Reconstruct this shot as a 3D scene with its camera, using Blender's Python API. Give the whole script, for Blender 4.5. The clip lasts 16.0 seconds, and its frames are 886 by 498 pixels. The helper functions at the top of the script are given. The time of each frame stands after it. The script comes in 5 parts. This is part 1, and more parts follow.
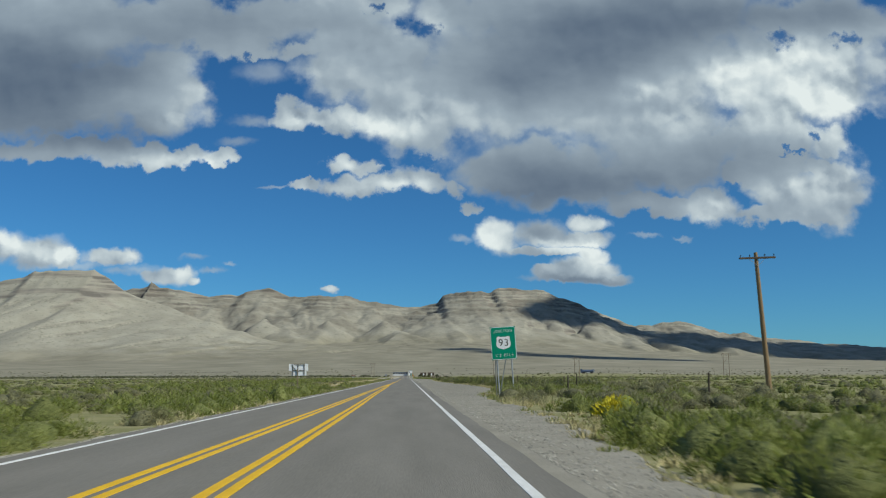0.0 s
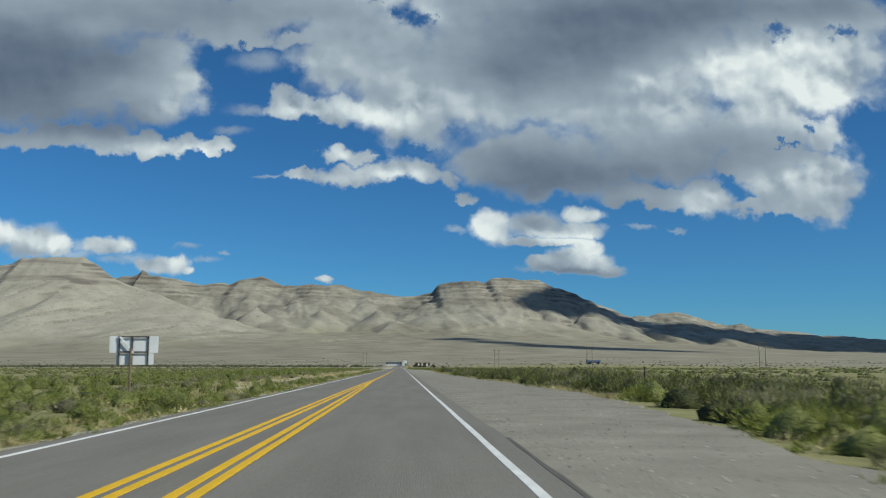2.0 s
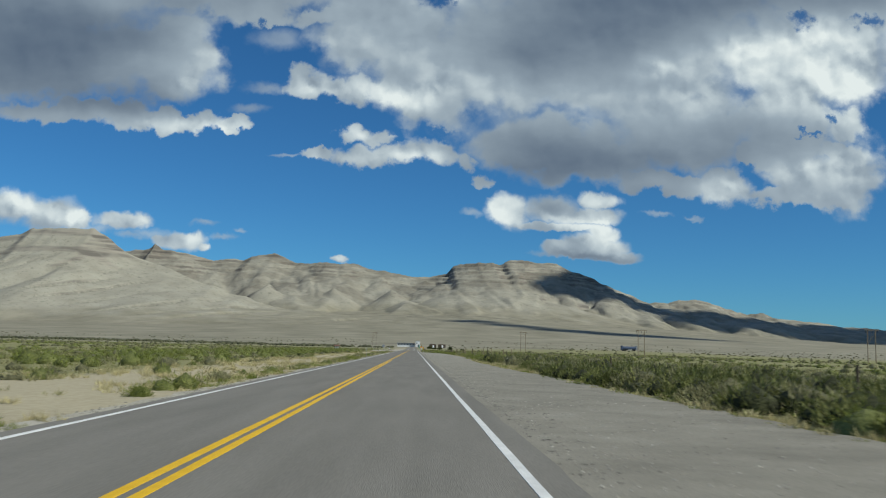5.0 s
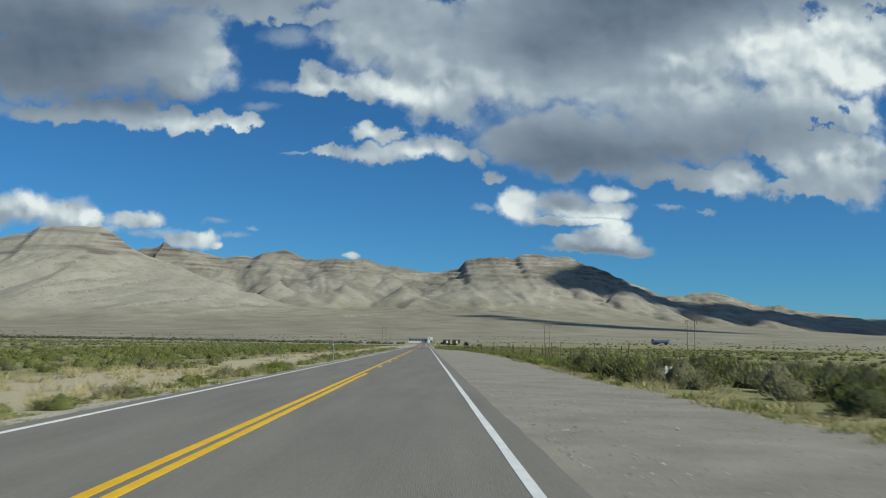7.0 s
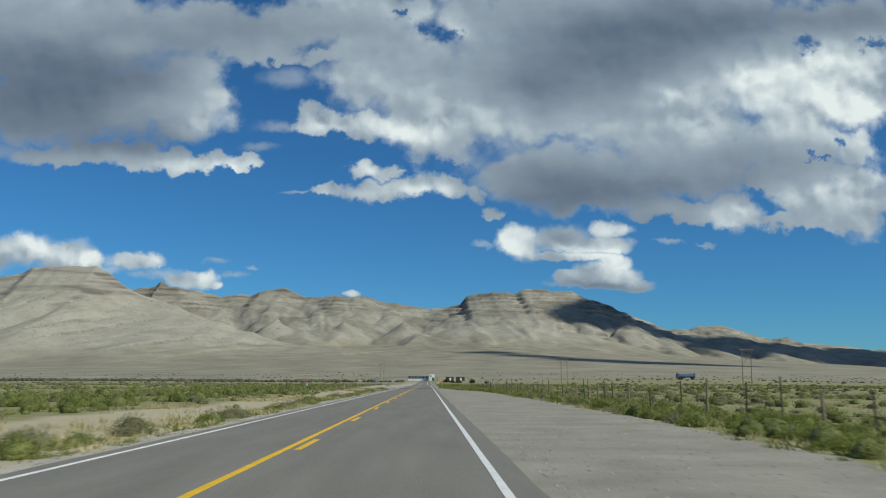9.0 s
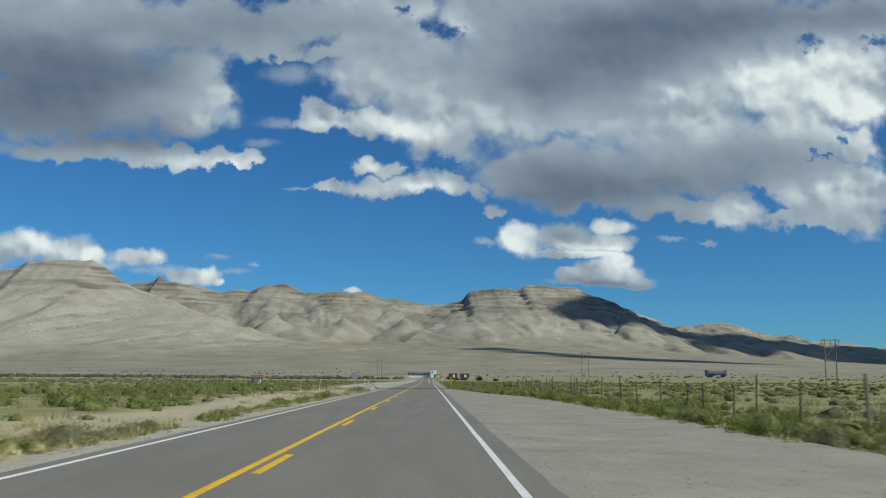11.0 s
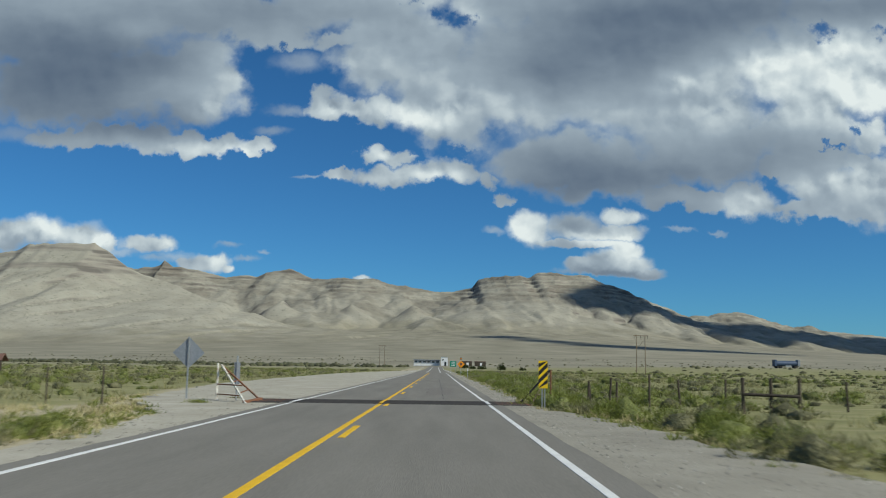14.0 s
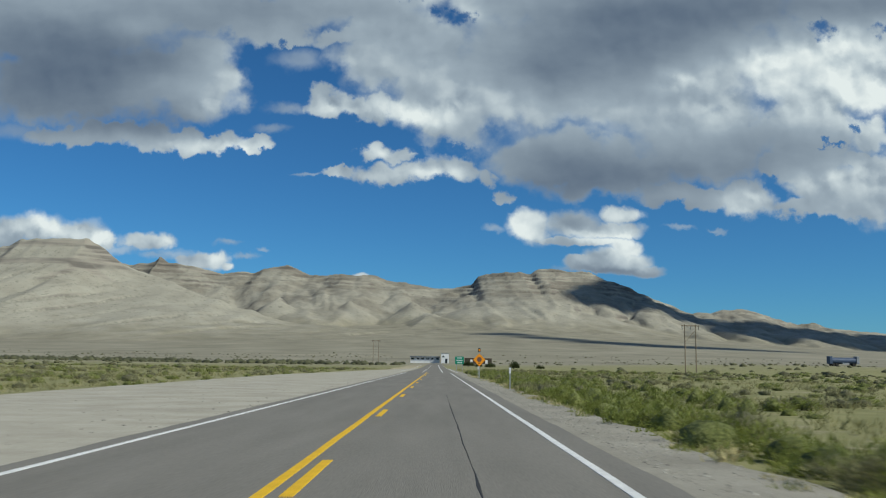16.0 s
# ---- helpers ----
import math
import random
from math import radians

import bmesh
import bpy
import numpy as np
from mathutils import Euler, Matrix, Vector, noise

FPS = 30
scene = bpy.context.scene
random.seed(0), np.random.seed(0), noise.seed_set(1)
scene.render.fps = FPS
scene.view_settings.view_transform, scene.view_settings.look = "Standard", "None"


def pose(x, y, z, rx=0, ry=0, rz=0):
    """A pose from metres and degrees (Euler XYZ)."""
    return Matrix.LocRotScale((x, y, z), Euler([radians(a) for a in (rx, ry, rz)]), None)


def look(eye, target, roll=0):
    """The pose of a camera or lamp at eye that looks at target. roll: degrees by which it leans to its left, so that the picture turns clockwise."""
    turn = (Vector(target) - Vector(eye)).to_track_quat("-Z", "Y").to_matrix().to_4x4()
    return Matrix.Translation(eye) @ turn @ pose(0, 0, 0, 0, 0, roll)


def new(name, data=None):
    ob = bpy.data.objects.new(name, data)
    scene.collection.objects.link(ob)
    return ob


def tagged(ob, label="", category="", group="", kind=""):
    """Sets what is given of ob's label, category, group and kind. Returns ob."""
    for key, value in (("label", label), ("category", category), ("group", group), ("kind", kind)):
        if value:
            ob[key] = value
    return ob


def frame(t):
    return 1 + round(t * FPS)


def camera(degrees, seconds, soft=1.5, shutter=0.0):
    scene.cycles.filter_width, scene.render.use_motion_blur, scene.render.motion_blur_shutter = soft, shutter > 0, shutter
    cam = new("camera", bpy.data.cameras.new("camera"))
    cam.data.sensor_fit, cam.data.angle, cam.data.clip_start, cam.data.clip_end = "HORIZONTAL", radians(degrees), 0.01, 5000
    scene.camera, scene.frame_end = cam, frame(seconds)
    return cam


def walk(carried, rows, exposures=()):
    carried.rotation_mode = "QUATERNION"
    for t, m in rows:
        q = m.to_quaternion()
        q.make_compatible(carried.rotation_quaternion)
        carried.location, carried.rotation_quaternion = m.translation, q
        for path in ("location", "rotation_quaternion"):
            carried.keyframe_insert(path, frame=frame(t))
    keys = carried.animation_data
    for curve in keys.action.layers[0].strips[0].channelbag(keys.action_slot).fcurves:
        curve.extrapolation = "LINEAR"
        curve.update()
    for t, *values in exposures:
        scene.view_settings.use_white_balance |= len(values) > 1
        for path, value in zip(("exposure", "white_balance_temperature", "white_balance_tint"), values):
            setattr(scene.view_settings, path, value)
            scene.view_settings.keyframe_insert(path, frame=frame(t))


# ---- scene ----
# ---- camera ----
cam = camera(53.0, 16.0, soft=1.1, shutter=0.2)
# seconds, x, y, z, pitch, roll, yaw
PATH = [
    (0.0, 1.952, 0.00, 1.094, 8.14, -0.27, -2.31),
    (0.5, 1.916, 12.23, 1.167, 7.86, -0.27, -2.57),
    (1.0, 1.870, 24.52, 1.119, 7.80, -0.18, -2.60),
    (1.5, 1.863, 36.87, 1.177, 7.49, -0.11, -2.59),
    (2.0, 1.857, 49.28, 1.155, 7.52, 0.00, -2.66),
    (2.5, 1.860, 61.75, 1.190, 7.56, 0.15, -2.56),
    (3.0, 1.853, 74.28, 1.200, 7.59, 0.37, -2.46),
    (3.5, 1.849, 86.87, 1.204, 7.51, 0.50, -2.43),
    (4.0, 1.866, 99.52, 1.234, 7.43, 0.88, -2.43),
    (4.5, 1.960, 112.23, 1.218, 7.37, 1.42, -1.75),
    (5.0, 1.943, 125.00, 1.279, 6.38, 1.46, -1.68),
    (5.2, 1.939, 130.12, 1.272, 5.98, 1.43, -1.68),
    (7.3, 2.219, 184.51, 1.226, 6.17, 0.90, -0.86),
    (7.5, 2.219, 189.75, 1.232, 6.63, 0.89, -0.82),
    (8.0, 2.212, 202.88, 1.272, 7.97, 0.47, -0.69),
    (8.5, 2.221, 216.07, 1.294, 8.36, 0.17, -0.96),
    (9.0, 2.222, 229.32, 1.270, 8.48, 0.16, -0.91),
    (9.2, 2.220, 234.64, 1.268, 8.46, 0.17, -0.90),
    (11.3, 2.023, 291.04, 1.270, 8.27, 0.38, -0.80),
    (11.5, 1.982, 296.47, 1.273, 8.26, 0.41, -0.80),
    (12.0, 1.874, 310.08, 1.292, 8.26, 0.61, -0.81),
    (12.5, 1.778, 323.75, 1.286, 8.23, 0.91, -0.62),
    (13.0, 1.675, 337.48, 1.265, 8.12, 1.03, -0.33),
    (13.5, 1.575, 351.27, 1.224, 7.95, 0.95, -0.16),
    (14.0, 1.462, 365.12, 1.206, 7.56, 0.81, -0.20),
    (14.5, 1.411, 379.03, 1.179, 7.35, 0.83, -0.06),
    (15.0, 1.291, 393.00, 1.224, 7.42, 1.14, 0.04),
    (15.5, 1.283, 407.03, 1.338, 9.23, 1.17, 0.39),
    (16.0, 1.200, 421.12, 1.174, 7.41, 0.83, -0.24),
]
walk(cam, [(t, look((x, y, z), Vector((x, y, z)) + Vector((-math.sin(radians(yaw)) * math.cos(radians(tilt)),
     math.cos(radians(yaw)) * math.cos(radians(tilt)), math.sin(radians(tilt)))), roll)) for t, x, y, z, tilt, roll, yaw in PATH],
     exposures=[(0.0, 0.0, 6350, 2), (16.0, 0.0, 6350, 2)])

# ---- world and sun ----
SUN_TO = Vector((1.05, -0.6, 1.0)).normalized()   # towards the sun
SUN_ELEV = math.asin(SUN_TO.z)
SUN_AZ = math.atan2(SUN_TO.x, SUN_TO.y)
world = bpy.data.worlds.new("world")
scene.world = world
world.use_nodes = True
WT = world.node_tree
WT.nodes.clear()


def wmath(op, a, b=None, c=None, clamp=False):
    n = WT.nodes.new("ShaderNodeMath")
    n.operation, n.use_clamp = op, clamp
    for i, v in enumerate((a, b, c)):
        if v is None:
            continue
        if isinstance(v, (int, float)):
            n.inputs[i].default_value = v
        else:
            WT.links.new(v, n.inputs[i])
    return n.outputs[0]


def wvec(op, a, b=None):
    n = WT.nodes.new("ShaderNodeVectorMath")
    n.operation = op
    for i, v in enumerate((a, b)):
        if v is None:
            continue
        if isinstance(v, tuple):
            n.inputs[i].default_value = v
        else:
            WT.links.new(v, n.inputs[i])
    return n.outputs["Value"] if op == "LENGTH" else n.outputs[0]


def wmix(fac, a, b):
    n = WT.nodes.new("ShaderNodeMix")
    n.data_type = "RGBA"
    for sock, v in ((n.inputs[0], fac), (n.inputs[6], a), (n.inputs[7], b)):
        if isinstance(v, (int, float)):
            sock.default_value = v
        elif isinstance(v, tuple):
            sock.default_value = (*v, 1)
        else:
            WT.links.new(v, sock)
    return n.outputs[2]


def wsmooth(v, lo, hi):
    n = WT.nodes.new("ShaderNodeMapRange")
    n.interpolation_type = "SMOOTHSTEP"
    WT.links.new(v, n.inputs[0])
    n.inputs[1].default_value, n.inputs[2].default_value = lo, hi
    return n.outputs[0]


def wnoise(vec, scale, detail=6.0, rough=0.55):
    n = WT.nodes.new("ShaderNodeTexNoise")
    WT.links.new(vec, n.inputs["Vector"])
    n.inputs["Scale"].default_value, n.inputs["Detail"].default_value, n.inputs["Roughness"].default_value = scale, detail, rough
    return n.outputs["Fac"], n.outputs["Color"]


coord = WT.nodes.new("ShaderNodeTexCoord").outputs["Generated"]
sep = WT.nodes.new("ShaderNodeSeparateXYZ")
WT.links.new(coord, sep.inputs[0])
ahead = wmath("MAXIMUM", sep.outputs[1], 0.02)
comb = WT.nodes.new("ShaderNodeCombineXYZ")
WT.links.new(wmath("DIVIDE", sep.outputs[0], ahead), comb.inputs[0])
WT.links.new(wmath("DIVIDE", sep.outputs[2], ahead), comb.inputs[1])
plane = comb.outputs[0]
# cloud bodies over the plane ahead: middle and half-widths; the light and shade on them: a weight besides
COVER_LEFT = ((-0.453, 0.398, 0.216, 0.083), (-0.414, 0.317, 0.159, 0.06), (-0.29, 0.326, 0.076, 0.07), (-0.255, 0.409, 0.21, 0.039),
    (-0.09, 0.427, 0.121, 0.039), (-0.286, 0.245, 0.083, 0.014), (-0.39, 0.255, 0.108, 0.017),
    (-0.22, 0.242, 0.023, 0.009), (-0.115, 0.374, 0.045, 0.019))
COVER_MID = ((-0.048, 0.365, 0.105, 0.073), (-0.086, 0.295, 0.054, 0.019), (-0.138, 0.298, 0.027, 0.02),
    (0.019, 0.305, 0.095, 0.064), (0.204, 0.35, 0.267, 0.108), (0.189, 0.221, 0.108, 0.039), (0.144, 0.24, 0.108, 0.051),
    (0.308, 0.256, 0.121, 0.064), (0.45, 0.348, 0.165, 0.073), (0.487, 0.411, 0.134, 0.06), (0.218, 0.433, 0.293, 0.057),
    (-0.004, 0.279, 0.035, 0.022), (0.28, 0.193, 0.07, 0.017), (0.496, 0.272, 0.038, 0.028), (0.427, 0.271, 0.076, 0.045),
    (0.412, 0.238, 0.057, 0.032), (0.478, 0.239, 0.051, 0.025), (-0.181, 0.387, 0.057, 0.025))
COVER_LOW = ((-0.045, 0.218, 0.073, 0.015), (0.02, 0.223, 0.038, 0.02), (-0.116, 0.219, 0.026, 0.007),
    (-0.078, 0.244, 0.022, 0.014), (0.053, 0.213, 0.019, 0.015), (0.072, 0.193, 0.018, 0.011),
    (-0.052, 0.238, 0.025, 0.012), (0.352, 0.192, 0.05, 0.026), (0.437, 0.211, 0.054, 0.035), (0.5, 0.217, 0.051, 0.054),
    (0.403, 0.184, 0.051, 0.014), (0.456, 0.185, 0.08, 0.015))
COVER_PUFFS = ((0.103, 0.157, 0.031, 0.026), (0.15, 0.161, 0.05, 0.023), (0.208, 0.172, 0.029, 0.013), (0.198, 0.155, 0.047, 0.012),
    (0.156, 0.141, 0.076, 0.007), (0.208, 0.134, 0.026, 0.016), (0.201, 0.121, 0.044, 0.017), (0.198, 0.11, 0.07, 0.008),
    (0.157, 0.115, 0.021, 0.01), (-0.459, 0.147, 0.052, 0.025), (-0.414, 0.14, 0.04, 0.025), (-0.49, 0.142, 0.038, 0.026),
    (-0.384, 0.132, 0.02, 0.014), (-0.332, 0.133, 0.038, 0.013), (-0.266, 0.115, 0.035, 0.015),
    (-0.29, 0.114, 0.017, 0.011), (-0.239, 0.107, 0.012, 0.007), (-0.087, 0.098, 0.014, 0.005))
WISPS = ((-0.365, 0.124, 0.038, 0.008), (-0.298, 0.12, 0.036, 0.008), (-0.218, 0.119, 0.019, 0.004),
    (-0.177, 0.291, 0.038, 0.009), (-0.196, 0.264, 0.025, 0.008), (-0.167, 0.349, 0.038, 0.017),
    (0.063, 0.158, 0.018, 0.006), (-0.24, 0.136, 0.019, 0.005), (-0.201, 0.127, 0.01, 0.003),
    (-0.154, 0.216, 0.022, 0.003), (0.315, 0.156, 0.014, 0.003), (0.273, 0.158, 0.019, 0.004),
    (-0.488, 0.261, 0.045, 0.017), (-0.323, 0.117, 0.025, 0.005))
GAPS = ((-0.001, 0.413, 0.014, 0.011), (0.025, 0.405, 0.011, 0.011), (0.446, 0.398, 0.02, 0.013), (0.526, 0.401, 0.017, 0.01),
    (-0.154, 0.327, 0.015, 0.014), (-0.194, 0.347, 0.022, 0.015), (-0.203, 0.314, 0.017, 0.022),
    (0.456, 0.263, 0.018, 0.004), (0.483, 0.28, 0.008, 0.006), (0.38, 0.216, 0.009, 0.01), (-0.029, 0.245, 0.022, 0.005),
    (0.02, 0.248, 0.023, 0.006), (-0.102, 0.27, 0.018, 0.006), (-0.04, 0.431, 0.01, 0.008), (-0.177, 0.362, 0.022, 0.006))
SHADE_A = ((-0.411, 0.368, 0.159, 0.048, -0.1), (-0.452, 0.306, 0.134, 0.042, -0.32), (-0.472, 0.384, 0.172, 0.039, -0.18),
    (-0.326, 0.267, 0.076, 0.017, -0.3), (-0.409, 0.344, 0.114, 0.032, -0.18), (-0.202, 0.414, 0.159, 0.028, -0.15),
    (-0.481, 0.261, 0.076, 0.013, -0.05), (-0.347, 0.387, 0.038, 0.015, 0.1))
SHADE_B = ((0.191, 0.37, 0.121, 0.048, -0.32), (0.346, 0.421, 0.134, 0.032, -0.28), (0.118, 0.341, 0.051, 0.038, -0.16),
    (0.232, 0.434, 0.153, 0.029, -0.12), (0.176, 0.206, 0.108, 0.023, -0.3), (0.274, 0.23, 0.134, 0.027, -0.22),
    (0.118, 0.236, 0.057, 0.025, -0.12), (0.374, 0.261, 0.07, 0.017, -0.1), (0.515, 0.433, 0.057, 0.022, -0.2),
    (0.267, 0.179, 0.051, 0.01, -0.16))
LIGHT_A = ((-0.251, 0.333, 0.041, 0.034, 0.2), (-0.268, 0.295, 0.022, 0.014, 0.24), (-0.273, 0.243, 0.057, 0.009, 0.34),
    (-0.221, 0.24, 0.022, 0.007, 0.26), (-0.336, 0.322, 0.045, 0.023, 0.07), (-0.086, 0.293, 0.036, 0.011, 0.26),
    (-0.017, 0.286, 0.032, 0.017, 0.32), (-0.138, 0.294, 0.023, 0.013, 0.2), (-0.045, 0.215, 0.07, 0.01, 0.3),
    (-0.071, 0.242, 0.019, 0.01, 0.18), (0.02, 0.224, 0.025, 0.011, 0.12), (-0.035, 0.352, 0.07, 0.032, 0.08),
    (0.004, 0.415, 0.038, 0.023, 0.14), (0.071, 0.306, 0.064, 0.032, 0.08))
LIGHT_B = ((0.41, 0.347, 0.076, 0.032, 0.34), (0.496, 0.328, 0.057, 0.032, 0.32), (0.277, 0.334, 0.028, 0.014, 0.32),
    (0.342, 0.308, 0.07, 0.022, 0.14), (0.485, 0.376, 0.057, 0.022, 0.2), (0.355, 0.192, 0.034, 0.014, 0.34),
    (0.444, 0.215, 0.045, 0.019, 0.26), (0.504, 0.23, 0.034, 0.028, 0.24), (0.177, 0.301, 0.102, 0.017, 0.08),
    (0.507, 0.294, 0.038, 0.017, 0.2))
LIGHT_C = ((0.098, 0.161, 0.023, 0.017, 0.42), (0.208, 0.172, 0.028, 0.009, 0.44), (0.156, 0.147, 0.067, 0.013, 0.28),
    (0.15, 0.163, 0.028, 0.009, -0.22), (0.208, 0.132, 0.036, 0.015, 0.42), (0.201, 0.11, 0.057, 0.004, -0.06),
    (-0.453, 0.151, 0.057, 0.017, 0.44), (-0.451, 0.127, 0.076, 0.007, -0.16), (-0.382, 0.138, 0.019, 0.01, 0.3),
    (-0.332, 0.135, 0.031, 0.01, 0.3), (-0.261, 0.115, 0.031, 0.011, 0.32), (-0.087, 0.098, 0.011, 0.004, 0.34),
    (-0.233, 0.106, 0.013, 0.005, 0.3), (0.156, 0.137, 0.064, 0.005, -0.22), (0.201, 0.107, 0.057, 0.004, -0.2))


def warp(vec, colour, a, b):
    return wvec("ADD", vec, wvec("MULTIPLY", wvec("SUBTRACT", colour, (0.5, 0.5, 0.5)), (a, b, 0.0)))


def scaled(where, u, v, a, b):
    n = WT.nodes.new("ShaderNodeVectorMath")
    n.operation = "MULTIPLY_ADD"
    WT.links.new(where, n.inputs[0])
    n.inputs[1].default_value, n.inputs[2].default_value = (1 / a, 1 / b, 0.0), (-u / a, -v / b, 0.0)
    return n.outputs[0]


def field(bodies, where, blend=0.22):
    """The nearness to the joined bodies: 1 in their middles, 0 at their rims."""
    total = None
    for body in bodies:
        near = wmath("SUBTRACT", 1.0, wvec("LENGTH", scaled(where, *body)))
        total = near if total is None else wmath("SMOOTH_MAX", total, near, blend)
    return total


def glow(spots, where):
    """The sum of soft weighted spots."""
    total = None
    for *body, weight in spots:
        n = WT.nodes.new("ShaderNodeVectorMath")
        n.operation = "DOT_PRODUCT"
        at = scaled(where, *body)
        WT.links.new(at, n.inputs[0])
        WT.links.new(at, n.inputs[1])
        fall = wmath("POWER", 0.42, n.outputs["Value"])
        total = wmath("MULTIPLY_ADD", fall, weight, 0.0 if total is None else total)
    return total


_, sway = wnoise(plane, 6.0, 2.0, 0.5)
_, curl = wnoise(plane, 19.0, 4.0, 0.55)
_, lace = wnoise(plane, 60.0, 4.0, 0.6)
loose = warp(warp(warp(plane, sway, 0.050, 0.030), curl, 0.070, 0.055), lace, 0.022, 0.022)
firm = warp(warp(plane, curl, 0.030, 0.022), lace, 0.014, 0.014)
tumbled = warp(warp(plane, curl, 0.052, 0.040), lace, 0.024, 0.024)
frayed = warp(warp(plane, curl, 0.055, 0.045), lace, 0.045, 0.045)
soft = warp(warp(plane, sway, 0.040, 0.024), curl, 0.024, 0.018)


def heads(vec, scale, detail):
    """Rounded cauliflower heads: 1 on their tops, 0 in the clefts."""
    n = WT.nodes.new("ShaderNodeTexVoronoi")
    n.feature = "SMOOTH_F1"
    WT.links.new(vec, n.inputs["Vector"])
    n.inputs["Scale"].default_value, n.inputs["Detail"].default_value, n.inputs["Roughness"].default_value = scale, detail, 0.5
    n.inputs["Smoothness"].default_value = 0.8
    return wmath("SUBTRACT", 1.0, n.outputs["Distance"])


puffs = heads(firm, 26.0, 1.5)
puffs_lit = heads(wvec("ADD", firm, (-0.006, -0.010, 0.0)), 26.0, 1.5)
billow, _ = wnoise(plane, 14.0, 5.0, 0.5)
billow_lit, _ = wnoise(wvec("ADD", plane, (-0.010, -0.014, 0.0)), 14.0, 5.0, 0.5)
streaks, _ = wnoise(wvec("MULTIPLY", soft, (1.0, 2.6, 1.0)), 6.0, 4.0, 0.5)
# behind and beside the camera: broken cloud of the same kind
around, _ = wnoise(coord, 3.2, 8.0, 0.58)
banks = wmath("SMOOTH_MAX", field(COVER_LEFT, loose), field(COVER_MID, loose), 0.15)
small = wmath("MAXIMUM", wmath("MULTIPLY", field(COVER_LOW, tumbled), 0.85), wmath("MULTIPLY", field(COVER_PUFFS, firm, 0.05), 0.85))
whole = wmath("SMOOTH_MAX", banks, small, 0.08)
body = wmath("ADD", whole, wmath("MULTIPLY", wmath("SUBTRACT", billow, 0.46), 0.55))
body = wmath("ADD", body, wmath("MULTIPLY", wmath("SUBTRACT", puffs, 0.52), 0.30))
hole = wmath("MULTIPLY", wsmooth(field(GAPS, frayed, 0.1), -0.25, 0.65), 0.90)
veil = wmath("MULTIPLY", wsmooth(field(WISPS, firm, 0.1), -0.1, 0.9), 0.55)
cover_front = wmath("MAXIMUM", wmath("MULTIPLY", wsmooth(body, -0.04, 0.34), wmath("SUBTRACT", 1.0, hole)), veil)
cover_back = wsmooth(around, 0.5, 0.62)
front = wsmooth(sep.outputs[1], 0.55, 0.75)
cover = wmath("ADD", wmath("MULTIPLY", cover_front, front), wmath("MULTIPLY", cover_back, wmath("SUBTRACT", 1.0, front)))
above = wsmooth(sep.outputs[2], 0.02, 0.06)
cover = wmath("MULTIPLY", cover, above)
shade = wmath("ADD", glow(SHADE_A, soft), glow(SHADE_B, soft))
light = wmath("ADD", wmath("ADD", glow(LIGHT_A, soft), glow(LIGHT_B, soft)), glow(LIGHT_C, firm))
tone = wmath("ADD", wmath("ADD", shade, light), 0.485)
tone = wmath("ADD", tone, wmath("MULTIPLY", wmath("SUBTRACT", streaks, 0.5), 0.40))
tone = wmath("SMOOTH_MAX", tone, 0.10, 0.25)
bright = wsmooth(tone, 0.35, 0.75)
# relief: the heads are brighter on the side towards the sun
tone = wmath("ADD", tone, wmath("MULTIPLY", wmath("SUBTRACT", billow, billow_lit), wmath("MULTIPLY_ADD", bright, 0.7, 0.12)))
tone = wmath("ADD", tone, wmath("MULTIPLY", wmath("SUBTRACT", puffs, puffs_lit), wmath("MULTIPLY_ADD", bright, 0.60, 0.06)))
rim = wmath("SUBTRACT", 1.0, wsmooth(body, 0.05, 0.35))
tone = wmath("ADD", tone, wmath("MULTIPLY", rim, 0.08), clamp=True)
ramp_n = WT.nodes.new("ShaderNodeValToRGB")
WT.links.new(tone, ramp_n.inputs[0])
stops = ramp_n.color_ramp.elements
stops.new(0.5)
stops.new(0.75)
for stop, (at, col) in zip(stops, ((0.08, (0.105, 0.14, 0.205)), (0.5, (0.335, 0.39, 0.46)), (0.75, (0.56, 0.61, 0.655)), (0.98, (0.80, 0.825, 0.83)))):
    stop.position, stop.color = at, (*col, 1)
cloud_colour = ramp_n.outputs[0]
sky = WT.nodes.new("ShaderNodeTexSky")
sky.sky_type, sky.sun_disc, sky.sun_elevation, sky.sun_rotation = "NISHITA", False, SUN_ELEV, SUN_AZ
sky.altitude, sky.air_density, sky.dust_density, sky.ozone_density = 1500, 1.0, 0.4, 2.0
sky_vec = WT.nodes.new("ShaderNodeVectorMath")
sky_vec.operation = "MULTIPLY"
WT.links.new(sky.outputs[0], sky_vec.inputs[0])
sky_vec.inputs[1].default_value = (0.0245, 0.0545, 0.0815)
total = wmix(cover, sky_vec.outputs[0], cloud_colour)
bg = WT.nodes.new("ShaderNodeBackground")
WT.links.new(total, bg.inputs[0])
bg.inputs[1].default_value = 1.0
out = WT.nodes.new("ShaderNodeOutputWorld")
WT.links.new(bg.outputs[0], out.inputs[0])

sun_data = bpy.data.lights.new("sun", "SUN")
sun_data.energy, sun_data.angle, sun_data.color = 4.2, radians(1.0), (1.0, 0.94, 0.84)
sun = new("sun", sun_data)
sun.matrix_world = look(SUN_TO * 100, (0, 0, 0))

# ---- materials ----


